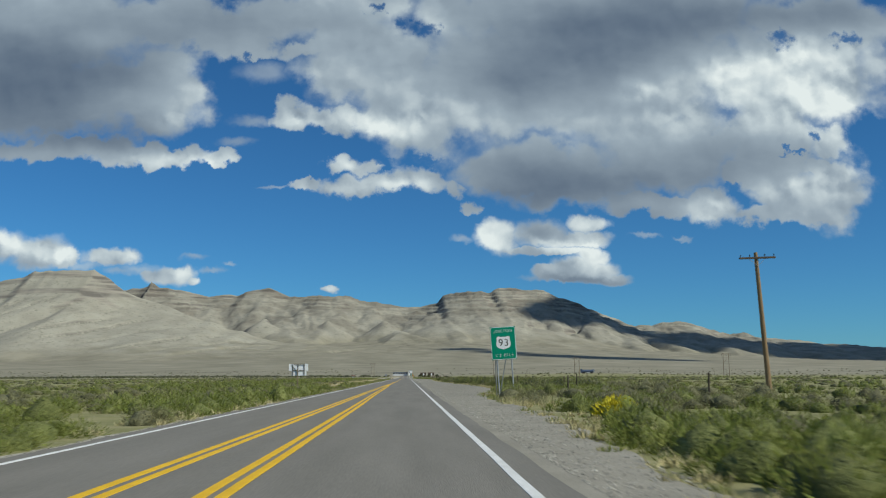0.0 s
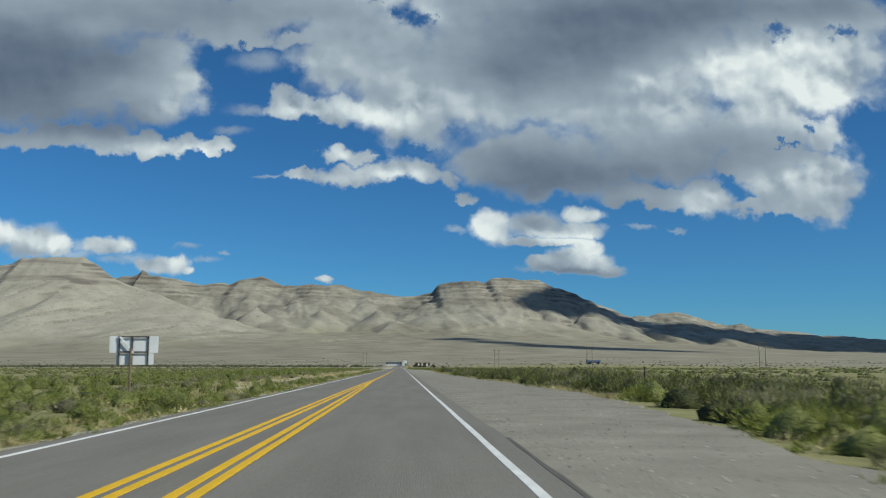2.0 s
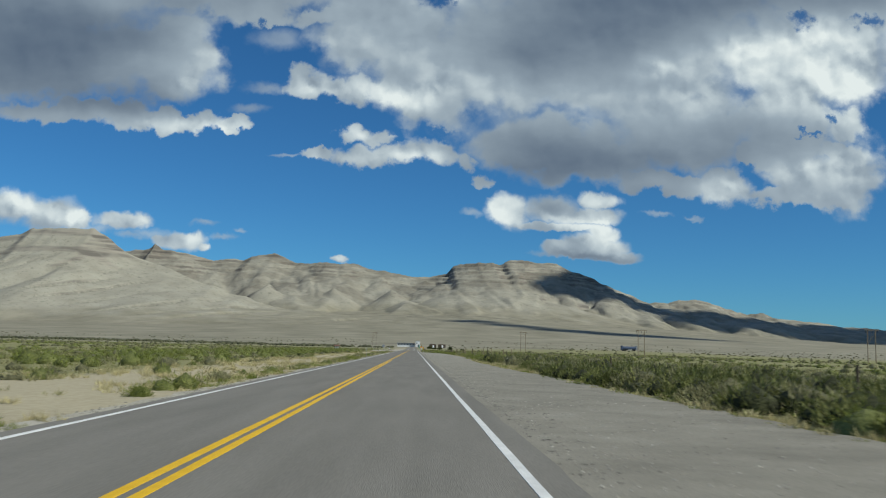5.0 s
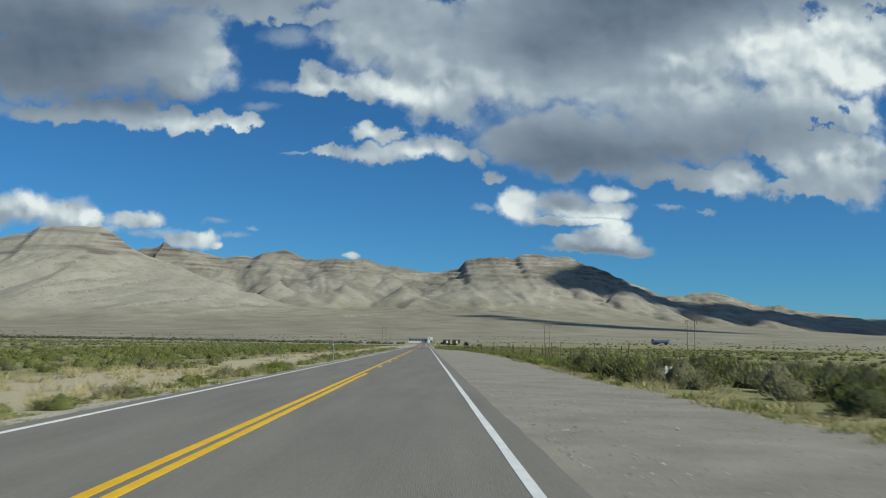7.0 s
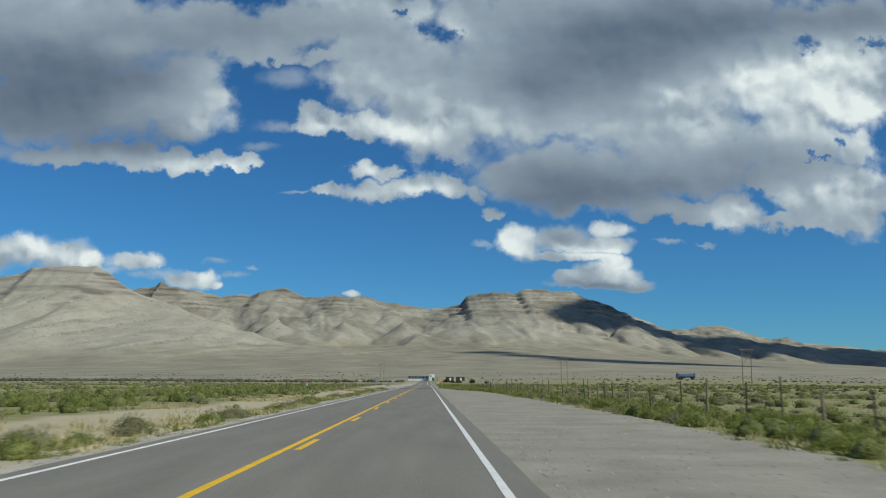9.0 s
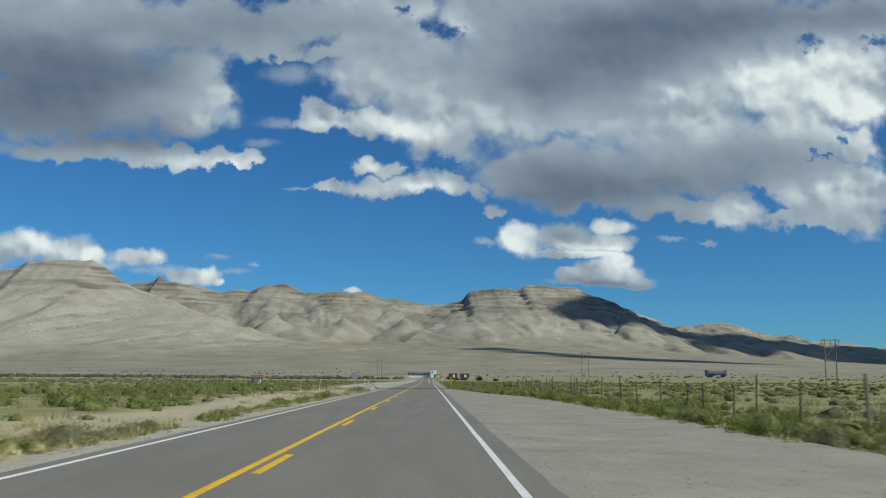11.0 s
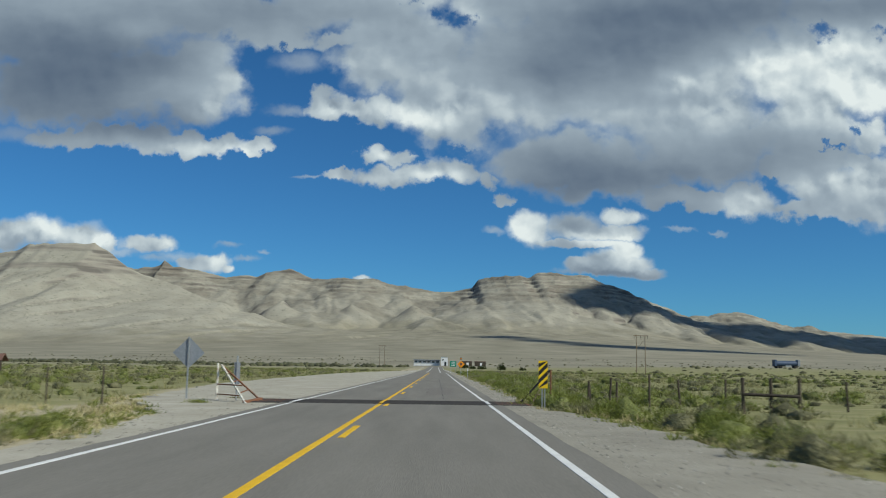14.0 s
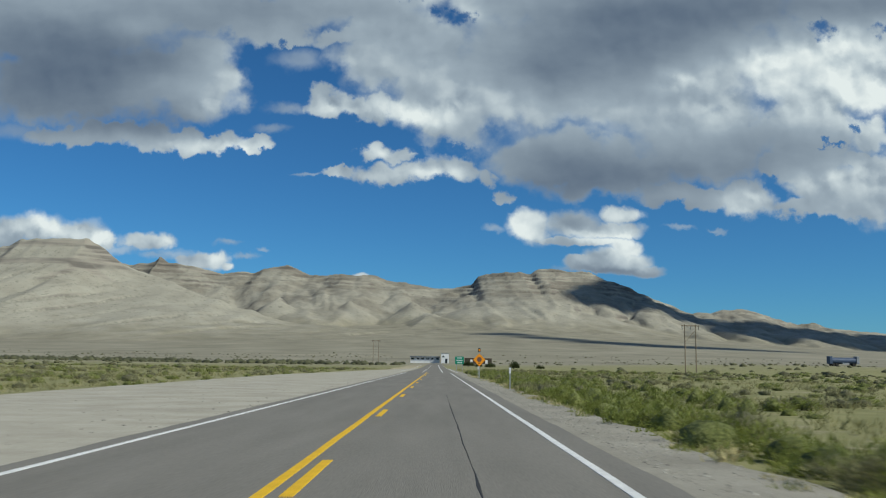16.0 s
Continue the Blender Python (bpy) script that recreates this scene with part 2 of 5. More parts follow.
def material(name, colours, scales=(2.0, 40.0), rough=0.9, bump=0.0, bump_scale=60.0, metal=0.0, random_tint=0.0, island=False, stretch=(1, 1, 1), spec=0.3, leafy=0.0):
    """Noise at two scales between the colours; tint varies from object to object, or from piece to piece."""
    m = bpy.data.materials.new(name)
    m.use_nodes = True
    nt = m.node_tree
    bsdf = nt.nodes["Principled BSDF"]
    bsdf.inputs["Roughness"].default_value, bsdf.inputs["Metallic"].default_value = rough, metal
    bsdf.inputs["Specular IOR Level"].default_value = spec
    pos = nt.nodes.new("ShaderNodeNewGeometry").outputs["Position"] if not random_tint or island else nt.nodes.new("ShaderNodeTexCoord").outputs["Object"]
    mp = nt.nodes.new("ShaderNodeMapping")
    mp.inputs["Scale"].default_value = stretch
    nt.links.new(pos, mp.inputs[0])
    fac = []
    for s in scales:
        n = nt.nodes.new("ShaderNodeTexNoise")
        n.inputs["Scale"].default_value, n.inputs["Detail"].default_value = s, 6
        n.inputs["Roughness"].default_value = 0.6
        nt.links.new(mp.outputs[0], n.inputs["Vector"])
        fac.append(n.outputs["Fac"])
    mix = nt.nodes.new("ShaderNodeMath")
    mix.operation = "MULTIPLY_ADD"
    nt.links.new(fac[0], mix.inputs[0])
    mix.inputs[1].default_value = 1.3
    sub = nt.nodes.new("ShaderNodeMath")
    sub.operation = "MULTIPLY_ADD"
    nt.links.new(fac[-1], sub.inputs[0])
    sub.inputs[1].default_value, sub.inputs[2].default_value = 1.3, -0.8
    nt.links.new(sub.outputs[0], mix.inputs[2])
    ramp = nt.nodes.new("ShaderNodeValToRGB")
    el = ramp.color_ramp.elements
    while len(el) < len(colours):
        el.new(0.5)
    for i, col in enumerate(colours):
        el[i].position = 0.15 + 0.7 * i / max(1, len(colours) - 1)
        el[i].color = (*col, 1)
    nt.links.new(mix.outputs[0], ramp.inputs[0])
    colour = ramp.outputs[0]
    if random_tint:
        hsv = nt.nodes.new("ShaderNodeHueSaturation")
        src = nt.nodes.new("ShaderNodeNewGeometry").outputs["Random Per Island"] if island else nt.nodes.new("ShaderNodeObjectInfo").outputs["Random"]
        mr = nt.nodes.new("ShaderNodeMapRange")
        nt.links.new(src, mr.inputs[0])
        mr.inputs[3].default_value, mr.inputs[4].default_value = 1 - random_tint, 1 + random_tint
        nt.links.new(mr.outputs[0], hsv.inputs["Value"])
        nt.links.new(colour, hsv.inputs["Color"])
        colour = hsv.outputs[0]
    nt.links.new(colour, bsdf.inputs["Base Color"])
    if bump:
        bn = nt.nodes.new("ShaderNodeTexNoise")
        bn.inputs["Scale"].default_value, bn.inputs["Detail"].default_value = bump_scale, 5
        nt.links.new(mp.outputs[0], bn.inputs["Vector"])
        bp = nt.nodes.new("ShaderNodeBump")
        bp.inputs["Strength"].default_value, bp.inputs["Distance"].default_value = bump, 1.0 / bump_scale
        nt.links.new(bn.outputs["Fac"], bp.inputs["Height"])
        nt.links.new(bp.outputs[0], bsdf.inputs["Normal"])
    if leafy:
        thin = nt.nodes.new("ShaderNodeBsdfTranslucent")
        nt.links.new(colour, thin.inputs["Color"])
        both = nt.nodes.new("ShaderNodeMixShader")
        both.inputs[0].default_value = leafy
        nt.links.new(bsdf.outputs[0], both.inputs[1])
        nt.links.new(thin.outputs[0], both.inputs[2])
        nt.links.new(both.outputs[0], nt.nodes["Material Output"].inputs["Surface"])
    return m


M_ASPHALT = material("asphalt", [(0.160, 0.151, 0.132), (0.192, 0.181, 0.159), (0.222, 0.209, 0.184)], (1.3, 45.0), 0.9, 0.4, 90.0, stretch=(1, 0.10, 1), spec=0.12)
M_WHITE = material("white_road_paint", [(0.55, 0.55, 0.53), (0.78, 0.78, 0.76)], (3.0, 60.0), 0.7)
M_YELLOW = material("yellow_road_paint", [(0.60, 0.35, 0.012), (0.80, 0.49, 0.015)], (3.0, 60.0), 0.7)
M_GRAVEL = material("gravel", [(0.215, 0.20, 0.167), (0.285, 0.267, 0.222), (0.36, 0.337, 0.282)], (0.5, 34.0), 0.95, 0.25, 40.0, spec=0.1)


def trodden(m, spans, amount):
    """Darkens a ground material along stretches of the road where wheels have ground in dirt and oil."""
    nt = m.node_tree
    bsdf = nt.nodes["Principled BSDF"]
    src = bsdf.inputs["Base Color"].links[0].from_socket
    pos = nt.nodes.new("ShaderNodeNewGeometry").outputs["Position"]
    sp = nt.nodes.new("ShaderNodeSeparateXYZ")
    nt.links.new(pos, sp.inputs[0])
    wander = nt.nodes.new("ShaderNodeTexNoise")
    wander.inputs["Scale"].default_value, wander.inputs["Detail"].default_value = 0.12, 5
    nt.links.new(pos, wander.inputs["Vector"])
    along = nt.nodes.new("ShaderNodeMath")
    along.operation = "MULTIPLY_ADD"
    nt.links.new(wander.outputs["Fac"], along.inputs[0])
    along.inputs[1].default_value = 30.0
    nt.links.new(sp.outputs[1], along.inputs[2])
    ramp = nt.nodes.new("ShaderNodeValToRGB")
    mr = nt.nodes.new("ShaderNodeMapRange")
    nt.links.new(along.outputs[0], mr.inputs[0])
    mr.inputs[1].default_value, mr.inputs[2].default_value = 15.0, 515.0
    nt.links.new(mr.outputs[0], ramp.inputs[0])
    el = ramp.color_ramp.elements
    while len(el) < len(spans):
        el.new(0.5)
    for e, (y, k) in zip(el, spans):
        e.position, e.color = y / 500.0, (1 - amount * k, 1 - amount * k, 1 - amount * k, 1)
    mx = nt.nodes.new("ShaderNodeMix")
    mx.data_type, mx.blend_type = "RGBA", "MULTIPLY"
    mx.inputs[0].default_value = 1.0
    nt.links.new(src, mx.inputs[6])
    nt.links.new(ramp.outputs[0], mx.inputs[7])
    nt.links.new(mx.outputs[2], bsdf.inputs["Base Color"])


trodden(M_GRAVEL, ((0, 0.1), (55, 0.5), (90, 1.0), (160, 1.0), (215, 0.3), (300, 0.0), (345, 0.1), (385, 0.0)), 0.16)
M_PALEGRAVEL = material("pale_gravel", [(0.29, 0.268, 0.215), (0.38, 0.355, 0.29), (0.47, 0.44, 0.37)], (0.5, 34.0), 0.95, 0.25, 40.0, spec=0.1)
M_STONE = material("loose_stone", [(0.20, 0.19, 0.165), (0.40, 0.38, 0.33)], (3.0, 20.0), 0.95, 0.5, 30.0, random_tint=0.4, island=True)
M_SAGE = material("sage_leaf", [(0.16, 0.165, 0.075), (0.25, 0.24, 0.12), (0.34, 0.32, 0.18)], (0.9, 13.0), 0.9, random_tint=0.3, island=True, leafy=0.4)
M_GREEN = material("green_leaf", [(0.115, 0.145, 0.03), (0.195, 0.225, 0.05), (0.31, 0.315, 0.095)], (0.9, 13.0), 0.9, random_tint=0.3, island=True, leafy=0.4)
# inner masses: darker than their leaves, the shade inside a bush put into colour
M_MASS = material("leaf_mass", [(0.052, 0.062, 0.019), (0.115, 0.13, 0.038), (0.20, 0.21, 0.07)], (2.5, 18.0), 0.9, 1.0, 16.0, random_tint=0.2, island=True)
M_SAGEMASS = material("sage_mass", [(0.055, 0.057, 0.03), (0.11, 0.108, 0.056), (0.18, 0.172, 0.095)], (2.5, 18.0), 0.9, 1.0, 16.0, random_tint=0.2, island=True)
# a darker olive brush; its near-black mass is shade painted into the colour
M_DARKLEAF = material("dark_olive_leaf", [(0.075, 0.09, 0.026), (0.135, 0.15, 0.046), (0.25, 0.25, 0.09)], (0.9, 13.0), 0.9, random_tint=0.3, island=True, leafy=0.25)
M_SHADEMASS = material("shaded_inner_mass", [(0.014, 0.016, 0.007), (0.035, 0.04, 0.015), (0.07, 0.075, 0.03)], (2.5, 18.0), 0.9, 1.0, 16.0, random_tint=0.2, island=True)
M_FIELD = material("pale_field_grass", [(0.20, 0.20, 0.085), (0.29, 0.275, 0.13), (0.38, 0.35, 0.19)], (0.25, 2.0), 0.9, random_tint=0.25, island=True, leafy=0.4)
M_STRAW = material("dry_straw", [(0.27, 0.23, 0.11), (0.42, 0.37, 0.19), (0.5, 0.45, 0.26)], (0.6, 4.0), 0.9, random_tint=0.25, island=True)
M_FLOWER = material("yellow_bloom", [(0.5, 0.42, 0.02), (0.65, 0.56, 0.04)], (3.0, 9.0), 0.8, random_tint=0.2, island=True)
M_FAR = material("far_scrub", [(0.045, 0.05, 0.026), (0.095, 0.095, 0.05)], (0.05, 0.6), 0.9, random_tint=0.4, island=True)
M_STEEL = material("galvanised_steel", [(0.33, 0.34, 0.35), (0.46, 0.47, 0.48)], (3.0, 30.0), 0.45, metal=0.7)
M_ALU = material("sheet_aluminium", [(0.20, 0.22, 0.25), (0.29, 0.31, 0.34)], (1.5, 12.0), 0.6, metal=0.3)
M_RUST = material("rusty_steel", [(0.14, 0.06, 0.03), (0.24, 0.11, 0.06), (0.10, 0.06, 0.045)], (4.0, 30.0), 0.85, 0.3, 60)
M_DARKSTEEL = material("dark_rail_steel", [(0.05, 0.047, 0.045), (0.10, 0.09, 0.08)], (4.0, 30.0), 0.6, metal=0.5)
M_WOOD = material("weathered_wood", [(0.10, 0.075, 0.05), (0.21, 0.165, 0.115), (0.28, 0.23, 0.16)], (3.0, 30.0), 0.9, 0.4, 40.0, stretch=(1, 1, 0.1))
M_DARKWOOD = material("dark_old_wood", [(0.04, 0.033, 0.026), (0.10, 0.08, 0.06)], (3.0, 30.0), 0.9, 0.4, 40.0, stretch=(1, 1, 0.1))
M_POLE = material("utility_pole_wood", [(0.17, 0.10, 0.06), (0.29, 0.21, 0.11)], (1.5, 20.0), 0.9, 0.3, 40.0, stretch=(1, 1, 0.08))
M_SIGNGREEN = material("green_sign_sheeting", [(0.0, 0.19, 0.112), (0.0, 0.225, 0.135)], (1.2, 9.0), 0.45)
M_SIGNWHITE = material("white_sign_sheeting", [(0.62, 0.64, 0.66), (0.75, 0.76, 0.78)], (2.0, 14.0), 0.5)
M_SIGNYELLOW = material("yellow_sign_sheeting", [(0.75, 0.50, 0.01), (0.85, 0.58, 0.02)], (2.0, 14.0), 0.5)
M_BLACK = material("black_paint", [(0.012, 0.012, 0.012), (0.03, 0.028, 0.026)], (4.0, 30.0), 0.6)
M_WHITEPAINT = material("chipped_white_paint", [(0.30, 0.2, 0.13), (0.66, 0.64, 0.57), (0.76, 0.75, 0.68)], (5.0, 20.0), 0.75)
M_WALL = material("white_wall_paint", [(0.62, 0.63, 0.64), (0.76, 0.76, 0.76)], (0.5, 4.0), 0.8)
M_BLUE = material("dull_blue_paint", [(0.035, 0.06, 0.11), (0.07, 0.10, 0.17)], (0.6, 6.0), 0.55)
M_ROOF = material("red_brown_roof", [(0.12, 0.07, 0.05), (0.19, 0.10, 0.085)], (2.0, 14.0), 0.85)
M_GLASS = material("dark_window", [(0.02, 0.025, 0.03), (0.04, 0.045, 0.05)], (0.5, 2.0), 0.15)
# sealant of the cracks; also the painted shade under the cattle guard's rails
M_TAR_SHADE = material("crack_sealant_and_pit_shade", [(0.02, 0.02, 0.02), (0.045, 0.043, 0.04)], (2.0, 20.0), 0.7)
M_SMEAR = material("tyre_smear", [(0.085, 0.08, 0.07), (0.13, 0.122, 0.106)], (1.5, 30.0), 0.9)
M_PATCH = material("reddish_old_asphalt", [(0.148, 0.136, 0.118), (0.185, 0.168, 0.15)], (0.8, 40.0), 0.9, 0.4, 90.0)
M_CLOUD = material("cloud_white", [(0.8, 0.8, 0.8), (0.9, 0.9, 0.9)], (0.01, 0.05), 1.0)
M_ORANGE = material("orange_sign_sheeting", [(0.75, 0.26, 0.01), (0.85, 0.33, 0.02)], (2.0, 14.0), 0.5)


FAN_DARK, FAN_PALE = (0.20, 0.186, 0.137, 1), (0.305, 0.282, 0.215, 1)


def land_material():
    """Desert soil: pale sand, grey-tan fan gravel, and the olive bloom of low growth in patches."""
    m = bpy.data.materials.new("desert_soil")
    m.use_nodes = True
    nt = m.node_tree
    bsdf = nt.nodes["Principled BSDF"]
    bsdf.inputs["Roughness"].default_value = 0.95
    bsdf.inputs["Specular IOR Level"].default_value = 0.1
    geo = nt.nodes.new("ShaderNodeNewGeometry").outputs["Position"]

    def noise_of(scale, detail=6, stretch=(1, 1, 1), rough=0.6):
        mp = nt.nodes.new("ShaderNodeMapping")
        mp.inputs["Scale"].default_value = stretch
        nt.links.new(geo, mp.inputs[0])
        n = nt.nodes.new("ShaderNodeTexNoise")
        n.inputs["Scale"].default_value, n.inputs["Detail"].default_value, n.inputs["Roughness"].default_value = scale, detail, rough
        nt.links.new(mp.outputs[0], n.inputs["Vector"])
        return n.outputs["Fac"]

    def ramp(fac, *stops):
        r = nt.nodes.new("ShaderNodeValToRGB")
        el = r.color_ramp.elements
        while len(el) < len(stops):
            el.new(0.5)
        for e, (p, col) in zip(el, stops):
            e.position, e.color = p, (*col, 1)
        nt.links.new(fac, r.inputs[0])
        return r.outputs[0]

    def blend(fac, a, b):
        n = nt.nodes.new("ShaderNodeMix")
        n.data_type = "RGBA"
        nt.links.new(fac, n.inputs[0])
        nt.links.new(a, n.inputs[6])
        nt.links.new(b, n.inputs[7])
        return n.outputs[2]

    sand = ramp(noise_of(6.0), (0.3, (0.37, 0.318, 0.22)), (0.7, (0.50, 0.44, 0.32)))
    tan = ramp(noise_of(0.012, 10, (1, 0.6, 1), 0.65), (0.35, FAN_DARK[:3]), (0.66, FAN_PALE[:3]))
    olive = ramp(noise_of(0.5, 8), (0.3, (0.16, 0.165, 0.07)), (0.55, (0.25, 0.24, 0.115)), (0.75, (0.34, 0.31, 0.18)))
    sp = nt.nodes.new("ShaderNodeSeparateXYZ")
    nt.links.new(geo, sp.inputs[0])

    def step(v, lo, hi):
        n = nt.nodes.new("ShaderNodeMapRange")
        n.interpolation_type = "SMOOTHSTEP"
        nt.links.new(v, n.inputs[0])
        n.inputs[1].default_value, n.inputs[2].default_value = lo, hi
        return n.outputs[0]

    patches = step(noise_of(0.25, 12, rough=0.78), 0.30, 0.46)
    # a bare sandy strip runs along behind the western verge
    def both(a, b):
        n = nt.nodes.new("ShaderNodeMath")
        n.operation = "MULTIPLY"
        nt.links.new(a, n.inputs[0])
        nt.links.new(b, n.inputs[1])
        return n.outputs[0]

    wave = nt.nodes.new("ShaderNodeMath")
    wave.operation = "MULTIPLY_ADD"
    nt.links.new(noise_of(0.06, 5), wave.inputs[0])
    wave.inputs[1].default_value = 9.0
    nt.links.new(sp.outputs[0], wave.inputs[2])
    strip_mask = both(both(step(wave.outputs[0], -8.0, -6.0), step(wave.outputs[0], 1.5, -0.5)), step(sp.outputs[1], 85, 115))
    keep = nt.nodes.new("ShaderNodeMath")
    keep.operation = "MULTIPLY_ADD"
    nt.links.new(strip_mask, keep.inputs[0])
    keep.inputs[1].default_value, keep.inputs[2].default_value = -0.85, 1.0
    near = blend(both(patches, keep.outputs[0]), sand, olive)
    far = step(sp.outputs[1], 640, 980)
    nt.links.new(blend(far, near, tan), bsdf.inputs["Base Color"])
    bp = nt.nodes.new("ShaderNodeBump")
    bp.inputs["Strength"].default_value, bp.inputs["Distance"].default_value = 0.6, 0.05
    nt.links.new(noise_of(9.0), bp.inputs["Height"])
    nt.links.new(bp.outputs[0], bsdf.inputs["Normal"])
    return m


def rock_material():
    """Pale tuff slopes below, darker banded ledges above."""
    m = bpy.data.materials.new("mountain_rock")
    m.use_nodes = True
    nt = m.node_tree
    bsdf = nt.nodes["Principled BSDF"]
    bsdf.inputs["Roughness"].default_value = 0.95
    bsdf.inputs["Specular IOR Level"].default_value = 0.1
    geo = nt.nodes.new("ShaderNodeNewGeometry")
    sp = nt.nodes.new("ShaderNodeSeparateXYZ")
    nt.links.new(geo.outputs["Position"], sp.inputs[0])
    mp = nt.nodes.new("ShaderNodeMapping")
    mp.inputs["Scale"].default_value = (0.004, 0.004, 0.075)
    nt.links.new(geo.outputs["Position"], mp.inputs[0])
    strata = nt.nodes.new("ShaderNodeTexNoise")
    strata.inputs["Scale"].default_value, strata.inputs["Detail"].default_value = 1.0, 5
    nt.links.new(mp.outputs[0], strata.inputs["Vector"])
    mott = nt.nodes.new("ShaderNodeTexNoise")
    mott.inputs["Scale"].default_value, mott.inputs["Detail"].default_value, mott.inputs["Roughness"].default_value = 0.012, 10, 0.65
    nt.links.new(geo.outputs["Position"], mott.inputs["Vector"])
    sn = nt.nodes.new("ShaderNodeSeparateXYZ")
    nt.links.new(geo.outputs["Normal"], sn.inputs[0])
    r1 = nt.nodes.new("ShaderNodeValToRGB")
    e = r1.color_ramp.elements
    e[0].position, e[0].color = 0.40, (0.14, 0.128, 0.112, 1)
    e[1].position, e[1].color = 0.62, (0.29, 0.265, 0.22, 1)
    nt.links.new(strata.outputs["Fac"], r1.inputs[0])
    r2 = nt.nodes.new("ShaderNodeValToRGB")
    e = r2.color_ramp.elements
    e[0].position, e[0].color = 0.32, (0.275, 0.258, 0.208, 1)
    e[1].position, e[1].color = 0.68, (0.355, 0.338, 0.275, 1)
    nt.links.new(mott.outputs["Fac"], r2.inputs[0])
    steep = nt.nodes.new("ShaderNodeMapRange")
    nt.links.new(sn.outputs[2], steep.inputs[0])
    steep.inputs[1].default_value, steep.inputs[2].default_value = 0.86, 0.70
    speck = nt.nodes.new("ShaderNodeTexNoise")
    speck.inputs["Scale"].default_value, speck.inputs["Detail"].default_value, speck.inputs["Roughness"].default_value = 0.07, 4, 0.7
    nt.links.new(geo.outputs["Position"], speck.inputs["Vector"])
    sm = nt.nodes.new("ShaderNodeMapRange")
    nt.links.new(speck.outputs["Fac"], sm.inputs[0])
    sm.inputs[1].default_value, sm.inputs[2].default_value, sm.inputs[3].default_value, sm.inputs[4].default_value = 0.56, 0.68, 0.0, 0.65
    shrubs = nt.nodes.new("ShaderNodeMix")
    shrubs.data_type = "RGBA"
    nt.links.new(sm.outputs[0], shrubs.inputs[0])
    nt.links.new(r2.outputs[0], shrubs.inputs[6])
    shrubs.inputs[7].default_value = (0.13, 0.125, 0.095, 1)
    mx = nt.nodes.new("ShaderNodeMix")
    mx.data_type = "RGBA"
    nt.links.new(steep.outputs[0], mx.inputs[0])
    nt.links.new(shrubs.outputs[2], mx.inputs[6])
    nt.links.new(r1.outputs[0], mx.inputs[7])
    # the farther range is of older, greyer beds in broad patches
    older = nt.nodes.new("ShaderNodeTexNoise")
    older.inputs["Scale"].default_value, older.inputs["Detail"].default_value = 0.009, 9
    nt.links.new(geo.outputs["Position"], older.inputs["Vector"])
    beds = nt.nodes.new("ShaderNodeMapRange")
    nt.links.new(older.outputs["Fac"], beds.inputs[0])
    beds.inputs[1].default_value, beds.inputs[2].default_value, beds.inputs[3].default_value, beds.inputs[4].default_value = 0.42, 0.58, 0.15, 1.0
    away = nt.nodes.new("ShaderNodeMapRange")
    nt.links.new(sp.outputs[1], away.inputs[0])
    away.inputs[1].default_value, away.inputs[2].default_value, away.inputs[3].default_value, away.inputs[4].default_value = 3560, 3900, 0.0, 1.0
    amount = nt.nodes.new("ShaderNodeMath")
    amount.operation = "MULTIPLY"
    nt.links.new(beds.outputs[0], amount.inputs[0])
    nt.links.new(away.outputs[0], amount.inputs[1])
    grey = nt.nodes.new("ShaderNodeMix")
    grey.data_type, grey.blend_type = "RGBA", "MULTIPLY"
    nt.links.new(amount.outputs[0], grey.inputs[0])
    nt.links.new(mx.outputs[2], grey.inputs[6])
    grey.inputs[7].default_value = (0.70, 0.685, 0.68, 1)
    # the gravel of the fan laps over the foot of the slopes
    stand = nt.nodes.new("ShaderNodeAttribute")
    stand.attribute_name = "outcrop"
    lap = nt.nodes.new("ShaderNodeMath")
    lap.operation = "MULTIPLY_ADD"
    nt.links.new(older.outputs["Fac"], lap.inputs[0])
    lap.inputs[1].default_value = -90.0
    nt.links.new(stand.outputs["Fac"], lap.inputs[2])
    bare = nt.nodes.new("ShaderNodeMapRange")
    bare.interpolation_type = "SMOOTHSTEP"
    nt.links.new(lap.outputs[0], bare.inputs[0])
    bare.inputs[1].default_value, bare.inputs[2].default_value = -45.0, 5.0
    soil = nt.nodes.new("ShaderNodeValToRGB")
    e = soil.color_ramp.elements
    e[0].position, e[0].color = 0.35, FAN_DARK
    e[1].position, e[1].color = 0.66, FAN_PALE
    nt.links.new(mott.outputs["Fac"], soil.inputs[0])
    lower = nt.nodes.new("ShaderNodeMix")
    lower.data_type = "RGBA"
    nt.links.new(bare.outputs[0], lower.inputs[0])
    nt.links.new(soil.outputs[0], lower.inputs[6])
    nt.links.new(grey.outputs[2], lower.inputs[7])
    # the gully beds are coloured darker in dots, by this mask
    bed = nt.nodes.new("ShaderNodeAttribute")
    bed.attribute_name = "scrub"
    dots = nt.nodes.new("ShaderNodeMath")
    dots.operation, dots.use_clamp = "MULTIPLY", True
    nt.links.new(bed.outputs["Fac"], dots.inputs[0])
    dot_range = nt.nodes.new("ShaderNodeMapRange")
    nt.links.new(speck.outputs["Fac"], dot_range.inputs[0])
    dot_range.inputs[1].default_value, dot_range.inputs[2].default_value, dot_range.inputs[4].default_value = 0.40, 0.58, 0.9
    nt.links.new(dot_range.outputs[0], dots.inputs[1])
    gullied = nt.nodes.new("ShaderNodeMix")
    gullied.data_type = "RGBA"
    nt.links.new(dots.outputs[0], gullied.inputs[0])
    nt.links.new(lower.outputs[2], gullied.inputs[6])
